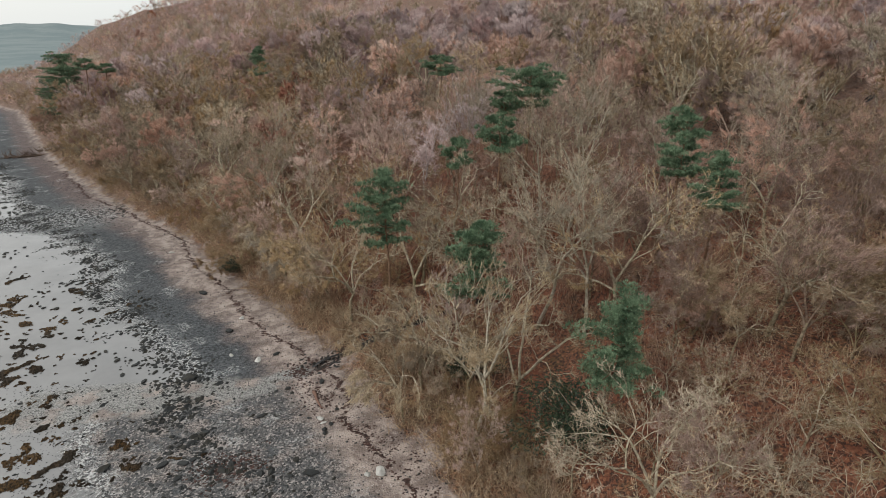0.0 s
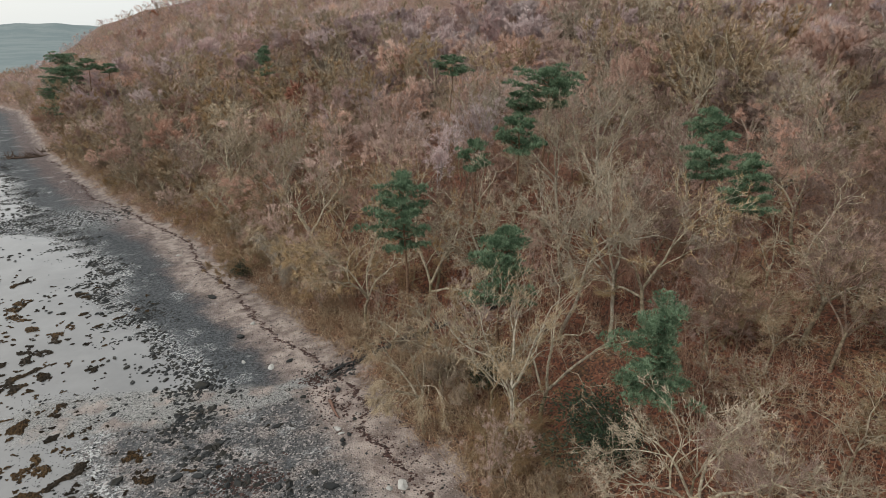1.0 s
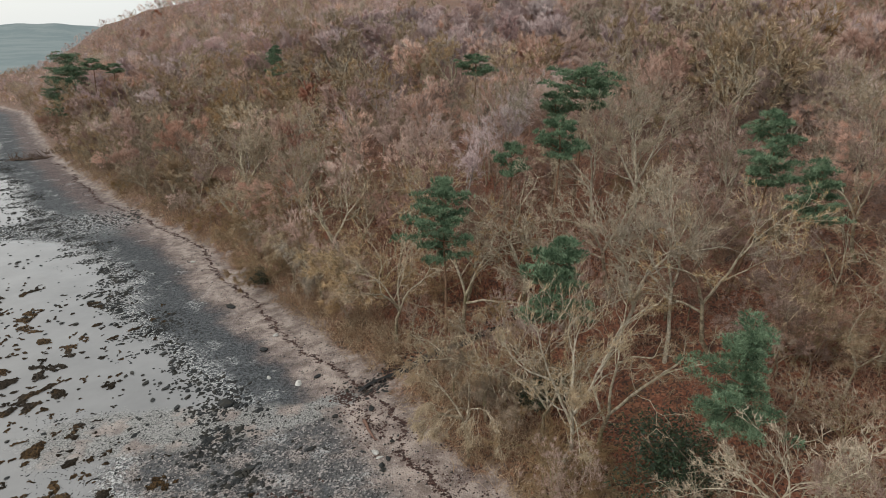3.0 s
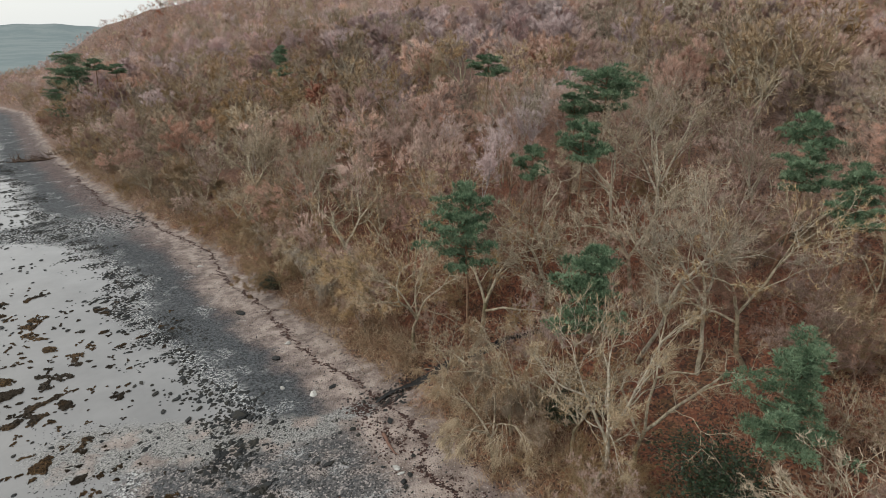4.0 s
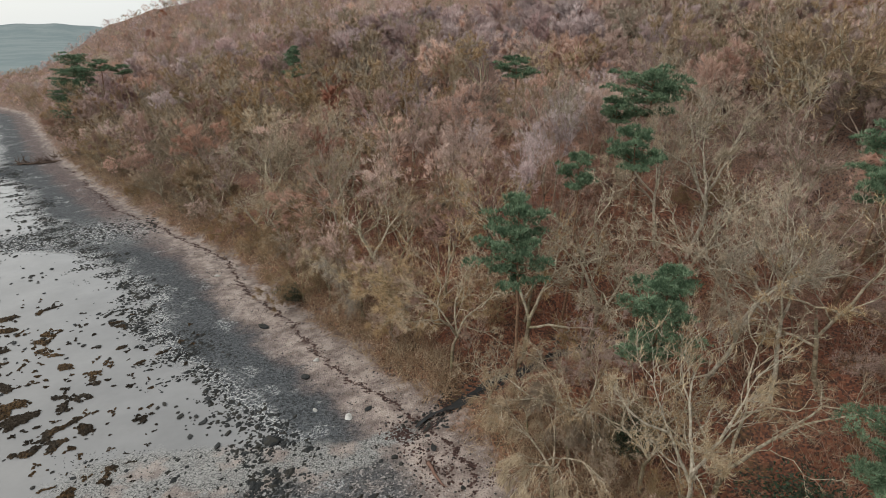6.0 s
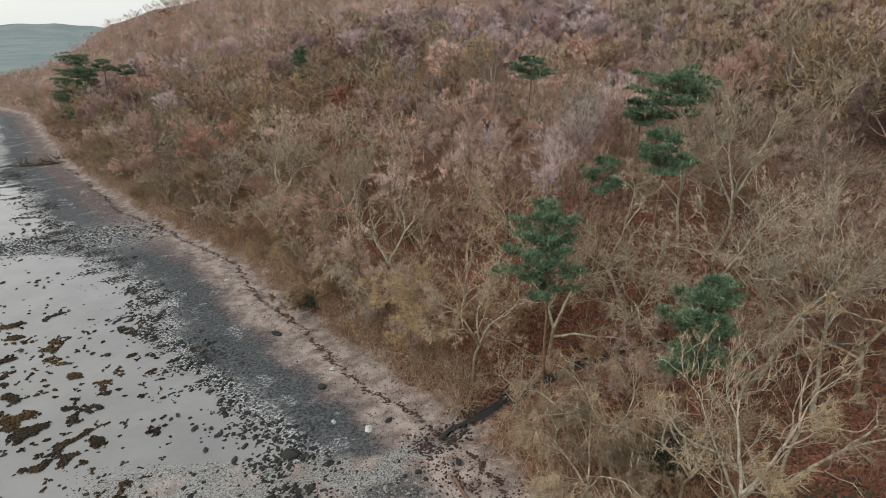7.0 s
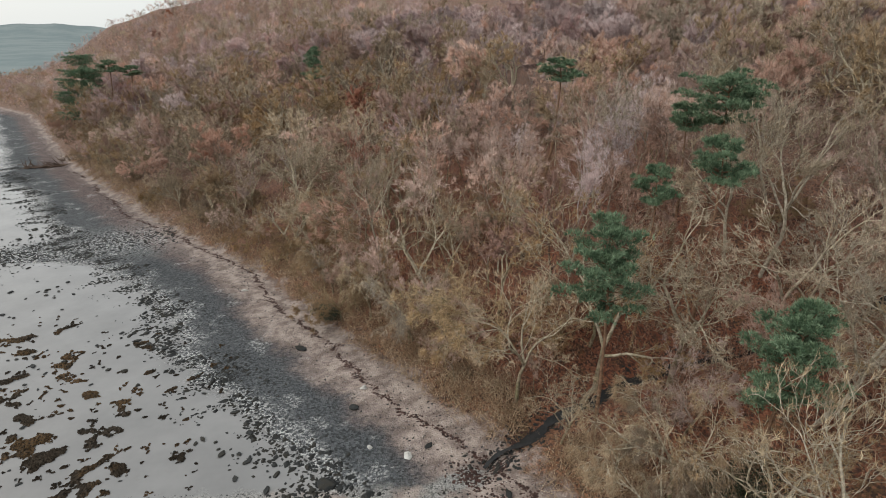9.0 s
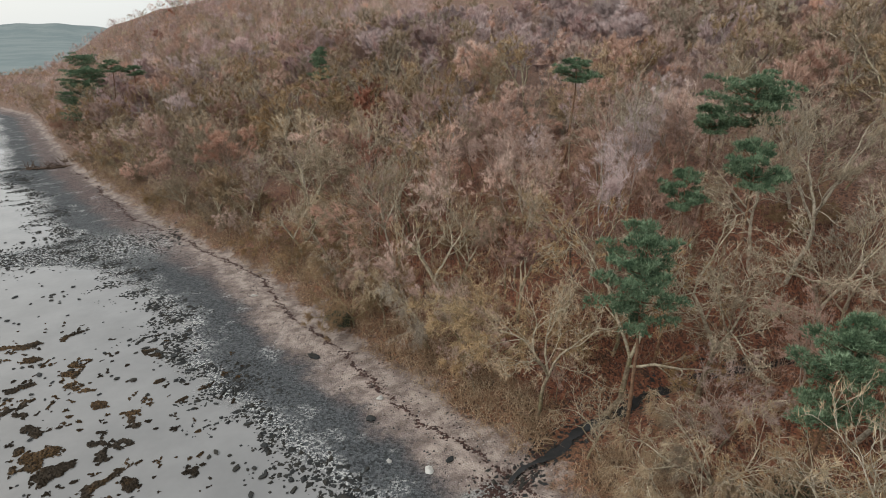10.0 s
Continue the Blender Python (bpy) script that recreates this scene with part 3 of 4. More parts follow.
def height(x, y):
    x, y = np.asarray(x, float), np.asarray(y, float)
    d = shore(x, y)
    land = np.maximum(d, 0)
    g = 0.4 + 0.9 * (1 - np.exp(-land / 1.6)) + 38 * np.tanh(0.0095 * land) - 3.5 * smooth01((x - 35) / 50) * smooth01(land / 60)
    g = 1.3 + (g - 1.3) * (1 - 0.71 * smooth01((y - 300) / 110) * smooth01((-x - 220) / 70))
    g += 38 * np.exp(-((x + 60) ** 2 / (2 * 188.0 ** 2) + (y - 393) ** 2 / (2 * 50.0 ** 2))) * smooth01((land - 5) / 80)
    g += rolling(x, y) * smooth01(land / 12)
    sd, along = stream_at(x, y)
    bed = 0.25 + 0.13 * along + 0.27 * np.maximum(along - 40, 0)
    g = np.where(d > 0, bed + (g - bed) * smooth01((sd - 0.2) / 9.0) + 0.6 * smooth01((sd - 0.3) / 1.5) - 0.35, g)
    sea = 0.4 + 0.06 * np.maximum(d, -16) + 0.012 * np.maximum(np.minimum(d + 16, 0), -60)
    sea -= 0.42 * np.exp(-(sd / 0.75) ** 2)
    sea += 0.05 * np.sin(x * 0.6 + y * 0.3) * np.sin(y * 0.5 - x * 0.2)
    return np.where(d > 0, g, sea)


def axis(lo, hi, cell, far, fine, growth=1.16):
    """Cells that widen outwards, to 5 m as far as fine reaches and without limit beyond."""
    mid = np.arange(lo, hi + cell, cell)
    out, step, p = [], cell, hi + cell
    while p < far[1]:
        step = min(step * growth, 5.0) if p < fine[1] else step * growth
        p += step
        out.append(p)
    low, step, p = [], cell, lo
    while p > far[0]:
        step = min(step * growth, 5.0) if p > fine[0] else step * growth
        p -= step
        low.append(p)
    return np.concatenate([low[::-1], mid, out])


def build_ground():
    xs, ys = axis(-80, 45, 0.75, (-4000, 4000), (-430, 250)), axis(24, 128, 0.75, (-3000, 4500), (0, 480))
    gx, gy = np.meshgrid(xs, ys)
    v = np.stack([gx, gy, height(gx, gy)], -1).reshape(-1, 3)
    nx, ny = len(xs), len(ys)
    i = (np.arange(ny - 1)[:, None] * nx + np.arange(nx - 1)).ravel()
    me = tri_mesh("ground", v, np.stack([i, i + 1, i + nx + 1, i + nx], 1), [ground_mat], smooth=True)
    x, y = v[:, 0], v[:, 1]
    d = shore(x, y)
    me.attributes.new("shore", "FLOAT", "POINT").data.foreach_set("value", np.clip(d, -200, 200).astype(np.float32))
    # the fan of pale gravel spreading from the stream's mouth
    u = -13.5 - x
    mid = 51.0 - 0.12 * u - 2.0 * smooth01(u / 6)
    wide = 1.4 + 0.11 * np.maximum(u, 0)
    f = np.exp(-((y - mid) / wide) ** 2) * smooth01((u + 2) / 3) * (1 - smooth01((u - 22) / 10))
    me.attributes.new("fan", "FLOAT", "POINT").data.foreach_set("value", f.astype(np.float32))
    wide = 9.0 * smooth01((50 - y) / 7) * smooth01((y + 5) / 20) + 4.5 * np.exp(-((y - 164) / 9) ** 2) + 1.0 * np.sin(y * 0.21)
    # a bar of cobbles running out across the flat
    along = np.clip(((x + 62) * -29 + (y - 113) * -12) / (29.0 ** 2 + 12 ** 2), 0, 1.6)
    wide += 18.0 * np.exp(-(np.hypot(x + 62 + 29 * along, y - 113 + 12 * along) / (6.2 - 1.2 * along)) ** 2)
    bar = np.exp(-(np.hypot(x + 62 + 29 * along, y - 113 + 12 * along) / 7.5) ** 2)
    me.attributes.new("bar", "FLOAT", "POINT").data.foreach_set("value", bar.astype(np.float32))
    me.attributes.new("spread", "FLOAT", "POINT").data.foreach_set("value", wide.astype(np.float32))
    me.attributes.new("gravel", "FLOAT", "POINT").data.foreach_set("value", (smooth01((52 - y + 0.25 * (x + 20)) / 7)).astype(np.float32))
    # mask of the painted haze: grows with distance and far inland
    me.attributes.new("far_haze", "FLOAT", "POINT").data.foreach_set("value", np.maximum(smooth01((y - 95) / 45), smooth01((d - 30) / 25)).astype(np.float32))
    me.attributes.new("narrow", "FLOAT", "POINT").data.foreach_set("value", (4.2 * smooth01((y - 75) / 50)).astype(np.float32))
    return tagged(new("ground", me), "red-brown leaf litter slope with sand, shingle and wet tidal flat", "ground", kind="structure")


build_ground()


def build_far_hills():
    """A wooded ridge across the bay, its colour paled to carry the haze."""
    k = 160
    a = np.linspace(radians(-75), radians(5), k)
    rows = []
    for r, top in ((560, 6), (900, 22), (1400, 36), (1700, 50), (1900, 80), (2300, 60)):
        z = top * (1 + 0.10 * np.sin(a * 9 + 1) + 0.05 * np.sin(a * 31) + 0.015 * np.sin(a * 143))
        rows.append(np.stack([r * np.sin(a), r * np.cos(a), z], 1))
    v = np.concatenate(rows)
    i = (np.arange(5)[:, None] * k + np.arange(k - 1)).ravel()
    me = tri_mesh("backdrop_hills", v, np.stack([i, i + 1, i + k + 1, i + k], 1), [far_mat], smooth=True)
    tagged(new("backdrop_hills", me), "haze-tinted blue-green wooded ridge across the bay", "hills", kind="structure")


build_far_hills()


def build_stream():
    """Dark water in the channel, from the mouth up the gully."""
    pts = []
    for a, b in zip(STREAM[:-1], STREAM[1:]):
        for t in np.linspace(0, 1, 14, endpoint=False):
            pts.append(a + (b - a) * t)
    pts = np.array(pts)
    n = len(pts)
    tang = np.gradient(pts, axis=0)
    nor = np.stack([-tang[:, 1], tang[:, 0]], 1) / np.linalg.norm(tang, axis=1)[:, None]
    s = np.arange(n)
    wide = (0.5 + 0.18 * np.sin(s * 0.8) + 0.1 * np.sin(s * 2.1)) * (0.25 + 0.75 * smooth01(s / 14))
    pts = pts + nor * (0.35 * np.sin(s * 0.45))[:, None]
    _, along = stream_at(pts[:, 0], pts[:, 1])
    z = 0.25 + 0.13 * along + 0.27 * np.maximum(along - 40, 0) - 0.35 + 0.14
    l, r = pts + nor * wide[:, None], pts - nor * wide[:, None]
    v = np.concatenate([np.c_[l, z], np.c_[r, z]])
    i = np.arange(n - 1)
    me = tri_mesh("stream", v, np.stack([i, i + 1, i + n + 1, i + n], 1), [water_mat], smooth=True)
    tagged(new("stream", me), "narrow dark stream running out of the wood", "stream", kind="structure")


build_stream()

# ---- the wood ----
rng = np.random.default_rng(7)
PER_KIND = {"oak": 5, "weeping": 2, "ash": 3, "beech": 4, "thorn": 3, "birch": 2, "russet": 2, "shaded_beech": 3}
protos = {k: [make_tree(k, 10 * i + j) for j in range(PER_KIND[k])] for i, k in enumerate(KINDS)}
light_protos = {k: [make_tree(k, 200 + 10 * i + j, 1) for j in range(3)] for i, k in enumerate(KINDS)}
slope_protos = {k: [make_tree(k, 400 + 10 * i + j, 2) for j in range(3)] for i, k in enumerate(KINDS)}
used = set()


def put(ob, x, y, turn, scale=(1, 1, 1), tilt=0.04, sink=0.0):
    """Stand a thing, or a copy of it once it has its place, on the ground."""
    m = Matrix.LocRotScale((x, y, float(height(x, y)) - sink), Euler((rng.normal(0, tilt), rng.normal(0, tilt), turn)), None)
    if ob.name in used:
        ob = copy_thing(ob, m)
        ob.scale = scale
    else:
        used.add(ob.name)
        ob.matrix_basis = m
        ob.scale = scale
    return ob


TALL = {o.name: max(float(c.bound_box[6][2]) for c in o.children if c.name.startswith("crown")) for p in (protos, light_protos, slope_protos) for k in KINDS for o in p[k]}


def set_tree(kind, x, y, high, turn=None, which=None, among=None, wide=None):
    """high: the tree's height in metres; wide: its breadth to its height, beside the form's own."""
    forms = (among or protos)[kind]
    ob = forms[which if which is not None else rng.integers(len(forms))]
    tall = high / TALL[ob.name]
    w = tall * (wide if wide else rng.uniform(0.92, 1.15))
    return put(ob, x, y, rng.uniform(0, 6.28) if turn is None else turn, (w, w, tall))


# trees that stand out: kind, place, level of the top, turn, which form
MARKED = (
    ("oak", 5.4, 38.2, 20.5, 0.4, 0), ("ash", 2.4, 37.8, 17.6, 2.0, 2), ("weeping", -3.3, 42.2, 11.0, 0.0, 0), ("weeping", -1.9, 44.6, 14.2, 1.0, 1),
    ("oak", -7.4, 53.2, 10.0, 1.0, 2), ("ash", 12.4, 45.4, 24.2, 0.5, 0), ("ash", 8.8, 48.6, 22.4, 3.0, 1), ("oak", 16.0, 45.2, 23.0, 4.0, 3),
    ("oak", -10.4, 58.4, 15.6, 5.0, 4), ("thorn", -13.4, 63.4, 14.5, 0.0, 0), ("oak", -23.6, 79.4, 20.6, 2.5, 0), ("oak", -17.0, 77.8, 20.0, 1.5, 2),
    ("oak", -4.6, 58.8, 21.4, 0.7, 3), ("oak", 2.4, 57.2, 22.2, 5.5, 1), ("thorn", -28.6, 76.4, 11.8, 1.0, 1), ("ash", 15.8, 70.0, 28.0, 2.0, 2),
    ("ash", 12.6, 71.0, 27.0, 1.0, 0), ("oak", -37.2, 98.4, 23.2, 3.0, 4), ("ash", 20.0, 78.0, 29.0, 0.0, 1), ("russet", -6.2, 68.6, 21.0, 0.0, 0),
    ("russet", -27.5, 96.0, 23.0, 1.0, 1), ("oak", 19.0, 26.0, 13.0, 2.0, 2), ("oak", 21.5, 38.0, 17.0, 0.0, 1), ("oak", 28.0, 44.0, 20.0, 1.0, 0),
    ("thorn", 1.6, 36.2, 9.0, 2.0, 0), ("thorn", -16.6, 67.0, 12.5, 3.0, 2), ("beech", 1.0, 50.4, 12.5, 3.0, 2), ("beech", 6.6, 52.0, 17.0, 5.0, 3),
    ("oak", 8.4, 30.2, 10.2, 2.0, 1), ("oak", 13.2, 29.4, 12.0, 3.6, 4), ("ash", -24.4, 84.4, 20.0, 1.1, 2), ("birch", -3.0, 73.0, 24.0, 0.2, 0), ("oak", 25.0, 31.0, 14.2, 1.0, 3), ("oak", 16.2, 27.5, 11.8, 2.0, 4), ("oak", 21.6, 29.0, 14.6, 1.0, 1), ("oak", 15.6, 33.8, 14.0, 4.4, 0), ("thorn", 29.0, 36.0, 17.0, 0.5, 2), ("russet", -120.5, 196.0, 23.0, 0.0, 1), ("russet", -116.5, 196.5, 22.0, 2.0, 0),
)
# pines: form, place, level of the top, turn, breadth
PINES = (
    (0, -5.2, 52.2, 21.0, 0.0, 0.85), (1, 3.2, 44.4, 18.8, 0.4, 1.0), (6, 10.7, 33.0, 16.6, 0.0, 1.08), (3, 10.2, 72.0, 29.6, 0.0, 1.05), (4, 7.4, 72.6, 26.8, 0.6, 1.0),
    (4, 4.6, 60.6, 25.4, 0.3, 0.9), (4, 0.9, 63.2, 22.6, 5.9, 0.75), (4, -2.2, 97.0, 30.8, 0.2, 1.3), (1, -44.6, 148.4, 32.0, 0.5, 0.8), (5, -137.5, 217.0, 29.5, 0.3, 1.25),
    (5, -134.5, 214.5, 25.0, 6.0, 1.2), (5, -141.5, 213.5, 21.0, 0.0, 1.1), (4, -122.0, 202.0, 28.6, 0.6, 1.3), (4, -116.0, 202.0, 27.0, 0.2, 1.5), (2, 20.2, 52.4, 26.4, 0.3, 0.95), (2, 23.0, 48.4, 23.1, 6.0, 0.95),
)
pine_protos = [
    make_pine(40, 9, 0.68, (0.05, 0.0), 1.05, 0.6), make_pine(41, 11, 0.60, (-0.04, 0.03), 1.05, 0.3), make_pine(42, 9, 0.68, (0.05, -0.03), 1.15, 0.45), make_pine(43, 7, 0.78, (0.0, 0.04), 1.30, 0.35),
    make_pine(44, 5, 0.84, (0.04, 0.02), 0.85, 0.3), make_pine(45, 12, 0.30, (0.03, 0.0), 1.55, 0.2), make_pine(46, 12, 0.50, (0.08, -0.02), 1.25, 0.65),
]
for which, x, y, top, turn, wide in PINES:
    s = (top - float(height(x, y))) / 16.8
    put(pine_protos[which], x, y, turn, (s * wide, s * wide, s), 0.03)
for kind, x, y, top, turn, which in MARKED:
    set_tree(kind, x, y, top - float(height(x, y)), turn, which)
bush = make_ivy_bush(60, 6.0, 5.0)
put(bush, 10.6, 33.2, 0.0, (1.25, 1.1, 0.95))
put(bush, 2.4, 45.6, 2.0, (0.8, 0.8, 0.75))
put(bush, -29.6, 77.0, 1.0, (0.6, 0.6, 0.55))

TAKEN = np.array([(m[1], m[2]) for m in MARKED] + [(p[1], p[2]) for p in PINES])


def pick_kind(x, y, d):
    if y > 112 and d < 7:
        return ("thorn", "beech", "oak")[rng.integers(3)]
    if 112 < y < 175 and d < 55 and rng.random() < 0.5:
        return ("oak", "oak", "oak", "weeping", "thorn", "ash")[rng.integers(6)]
    if y > 112:
        v = math.sin(x * 0.05 + 1.7) + math.sin(y * 0.045 + x * 0.02)
        u = rng.random()
        if v > 0.5:
            return "birch" if u < 0.55 else "beech" if u < 0.9 else "ash"
        return "beech" if u < 0.40 else "birch" if u < 0.62 else "ash" if u < 0.80 else "oak" if u < 0.9 else "thorn" if u < 0.98 else "russet"
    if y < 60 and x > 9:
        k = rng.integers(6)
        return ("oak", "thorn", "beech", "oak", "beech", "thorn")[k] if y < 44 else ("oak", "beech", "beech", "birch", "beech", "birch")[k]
    v = math.sin(x * 0.09 + 1.7) + math.sin(y * 0.075 + 0.6 * math.sin(x * 0.06)) + rng.normal(0, 0.7)
    if d < 7:
        return ("thorn", "thorn", "oak", "oak", "weeping", "beech")[rng.integers(6)]
    if v > 1.0:
        return "birch" if rng.random() < 0.6 else "beech"
    if v > -0.1:
        u = rng.random()
        return "beech" if u < 0.66 else "russet" if u < 0.70 else "oak" if u < 0.85 else "ash"
    return ("oak", "thorn", "ash", "thorn", "beech")[rng.integers(5)]


def by_stream(x, y, gap):
    """Whether a place lies on the stream or on its open lower bank."""
    q = np.array((0.0, 2.0, 4.0, 5.5))
    dist, along = stream_at(x + 0 * q, y + q)
    return dist[0] < gap or bool(np.any((dist < 1.7) & (along < 24)))


near, middle, far = [], [], []
for lo, hi, cell in ((20, 112, 5.3), (112, 230, 6.7), (230, 300, 6.4), (300, 450, 4.9)):
    for iy in np.arange(lo, hi, cell):
        for ix in np.arange(-430, 300, cell):
            x, y = ix + rng.uniform(-0.42, 0.42) * cell, iy + rng.uniform(-0.42, 0.42) * cell
            d = float(shore(x, y))
            if d < 1.8 or (y > 405 and -265 < x < -150) or abs(x) > 0.80 * y + 14 or d > (118 + 35 * (x > 10) if y < 230 else 64 + 0.22 * y) or np.hypot(*(TAKEN - (x, y)).T).min() < 3.2:
                continue
            if by_stream(x, y, 2.4) or (y < 64 and x < 13 and rng.random() < 0.28):
                continue
            if y < 112 and d < 52:
                near.append((x, y, d))
            elif y < 230:
                middle.append((x, y, d))
            else:
                far.append((x, y, d))
y = 30.0
while y < 340:
    y += rng.uniform(1.2, 3.2) * (1.0 if y < 112 else 1.4)
    d = rng.uniform(0.7, 5.5)
    x = float(np.interp(y, _fy, _fx)) + d * math.sqrt(1 + float(np.interp(y, _fy, _slope)) ** 2)
    if np.hypot(*(TAKEN - (x, y)).T).min() < 1.8 or by_stream(x, y, 1.8):
        continue
    if y < 112:
        k = ("thorn", "thorn", "oak", "weeping", "beech")[rng.integers(5)]
        set_tree(k, x, y, SPECS[k]["h"] * rng.uniform(0.42, 0.75), among=protos if y < 68 else light_protos)
    else:
        (middle if y < 230 else far).append((x, y, d))
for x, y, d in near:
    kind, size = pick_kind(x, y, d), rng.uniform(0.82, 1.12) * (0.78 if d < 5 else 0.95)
    # near beeches and birches take the darkened copy, shade in its colour
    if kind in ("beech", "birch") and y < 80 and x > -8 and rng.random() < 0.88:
        kind = "shaded_beech"
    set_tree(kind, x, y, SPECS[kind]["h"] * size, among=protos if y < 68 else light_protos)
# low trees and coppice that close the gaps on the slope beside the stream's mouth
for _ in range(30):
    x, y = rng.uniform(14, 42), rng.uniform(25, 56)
    kind = ("thorn", "oak", "shaded_beech", "shaded_beech")[rng.integers(4)]
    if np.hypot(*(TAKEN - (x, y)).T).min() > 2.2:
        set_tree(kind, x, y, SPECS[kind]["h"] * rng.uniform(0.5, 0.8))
for x, y, d in middle:
    kind = pick_kind(x, y, d)
    set_tree(kind, x, y, SPECS[kind]["h"] * rng.uniform(0.75, 1.15) * (0.62 if d < 6 else 1.0), among=slope_protos)

for forms in (protos, light_protos, slope_protos):
    for ob in [o for k in KINDS for o in forms[k] if o.name not in used]:
        for o in (*ob.children_recursive, ob):
            bpy.data.objects.remove(o)


def build_wood(name, label, places, count, fat, sides, seed, size):
    """A joined wood of lighter trees."""
    low = {}
    for i, k in enumerate(KINDS):
        low[k] = []
        for j in range(4):
            trunk, limbs, twigs = dome_tree(SPECS[k], seed + 10 * i + j, count, fat)
            low[k].append(join_sets([(tubes([trunk] + limbs, sides), 0), (twigs, 1)]))
    vs, fs, ms, tones, n = [], [], [], [], 0
    for x, y, d in places:
        kind = pick_kind(x, y, d)
        v, f, m = low[kind][rng.integers(4)]
        a, s = rng.uniform(0, 6.28), rng.uniform(0.72, 1.2) * size * (0.62 if d < 6 else 1.0) * (1 - (0.38 if x > -185 else 0.58) * float(smooth01((y - 280) / 80)))
        rot = np.array(((math.cos(a), -math.sin(a), 0), (math.sin(a), math.cos(a), 0), (0, 0, 1))) * s
        vs.append(v @ rot.T + np.array((x, y, float(height(x, y)))))
        fs.append(f + n)
        tones.append(np.full(len(v), rng.random(), dtype=np.float32))
        ms.append(m + 2 * KINDS.index(kind))
        n += len(v)
    me = tri_mesh(name, np.concatenate(vs), np.concatenate(fs), [mat for k in KINDS for mat in (BARK["beech"], TWIG[k])], np.concatenate(ms))
    me.attributes.new("tone", "FLOAT", "POINT").data.foreach_set("value", np.concatenate(tones))
    tagged(new(name, me), label, "woodland", kind="stuff")


build_wood("far_wood", "distant bare winter woodland on the headland", far, 420, 4.4, 2, 700, 1.0)


def build_brush():
    """Bramble, dead bracken and saplings along the foot of the bank and under the trees."""
    tp, td, tl = [], [], []
    n = 0
    while n < 2500:
        y = rng.uniform(26, 190) if rng.random() < 0.8 else rng.uniform(26, 70)
        edge = rng.random() < 0.62
        dd = rng.uniform(-0.6, 4.5) if edge else rng.uniform(3, 45)
        slope = float(np.interp(y, _fy, _slope))
        x = float(np.interp(y, _fy, _fx)) + dd * math.sqrt(1 + slope ** 2)
        dist, run = stream_at(x + 0 * np.arange(3.0), y + np.arange(3.0) * 1.2)
        if np.any((dist < 1.3) & (run < 30)):
            continue
        k = 13
        tall = rng.uniform(0.7, 2.3) * (1.0 if edge else 0.8)
        tp.append(np.array((x, y, float(height(x, y)) - 0.05)) + rng.normal(0, 0.45, (k, 3)) * (1, 1, 0))
        a = rng.normal(0, 0.9, (k, 3)) + (0, 0, 1.0)
        a[:, 2] = np.abs(a[:, 2])
        td.append(a / np.linalg.norm(a, axis=1)[:, None])
        tl.append(rng.uniform(0.5, 1.2, k) * tall)
        n += 1
    p, d, ln = np.concatenate(tp), np.concatenate(td), np.concatenate(tl)
    sets = [(blades(p, d, ln, np.full(len(p), 0.026), rng), 0)]
    for _ in range(3):
        at = p + d * (ln * rng.uniform(0.3, 0.8, len(p)))[:, None]
        e = d + rng.normal(0, 0.7, d.shape)
        e /= np.linalg.norm(e, axis=1)[:, None]
        sets.append((blades(at, e, ln * 0.5, np.full(len(p), 0.016), rng), 0))
    v, f, _ = join_sets(sets)
    tagged(new("undergrowth", tri_mesh("undergrowth", v, f, [brush_mat])), "tangled brown bramble and dead bracken on the bank", "undergrowth", kind="stuff")


build_brush()


def build_saplings():
    """Thin bare saplings and suckers that fill the gaps between the trees."""
    tp, td, tl = [], [], []
    n = 0
    while n < 1000:
        y = rng.uniform(24, 112)
        dd = rng.uniform(2.5, 48)
        x = float(np.interp(y, _fy, _fx)) + dd * math.sqrt(1 + float(np.interp(y, _fy, _slope)) ** 2)
        if by_stream(x, y, 1.5) or abs(x) > 0.8 * y + 12 or math.sin(x * 0.35 + 2 * math.sin(y * 0.21)) + math.sin(y * 0.4) + rng.normal(0, 0.6) < -0.3:
            continue
        k = 9
        tall = rng.uniform(1.6, 4.6)
        tp.append(np.array((x, y, float(height(x, y)) - 0.05)) + rng.normal(0, 0.5, (k, 3)) * (1, 1, 0))
        a = rng.normal(0, 0.32, (k, 3)) + (0, 0, 1.0)
        td.append(a / np.linalg.norm(a, axis=1)[:, None])
        tl.append(rng.uniform(0.5, 1.1, k) * tall)
        n += 1
    p, d, ln = np.concatenate(tp), np.concatenate(td), np.concatenate(tl)
    sets = [(blades(p, d, ln, np.full(len(p), 0.024), rng), 0)]
    for _ in range(5):
        at = p + d * (ln * rng.uniform(0.25, 0.9, len(p)))[:, None]
        e = d * 0.7 + rng.normal(0, 0.7, d.shape)
        e /= np.linalg.norm(e, axis=1)[:, None]
        sets.append((blades(at, e, ln * 0.30, np.full(len(p), 0.014), rng), 0))
    v, f, _ = join_sets(sets)
    tagged(new("saplings", tri_mesh("saplings", v, f, [sapling_mat])), "thin bare brown saplings between the trees", "saplings", kind="stuff")


build_saplings()

# ---- the foreshore ----
def from_shore(y, d):
    slope = np.interp(y, _fy, _slope)
    return np.interp(y, _fy, _fx) + d * np.sqrt(1 + slope ** 2)


OCT_V = np.array([(1, 0, 0), (0.2, 1, 0), (-1, 0.1, 0), (-0.1, -1, 0), (0.25, 0.2, 1), (-0.3, -0.2, 0.8)])
OCT_F = np.array([(0, 1, 4), (1, 2, 4), (2, 5, 4), (2, 3, 5), (3, 0, 5), (0, 4, 5), (0, 3, 1), (1, 3, 2)])


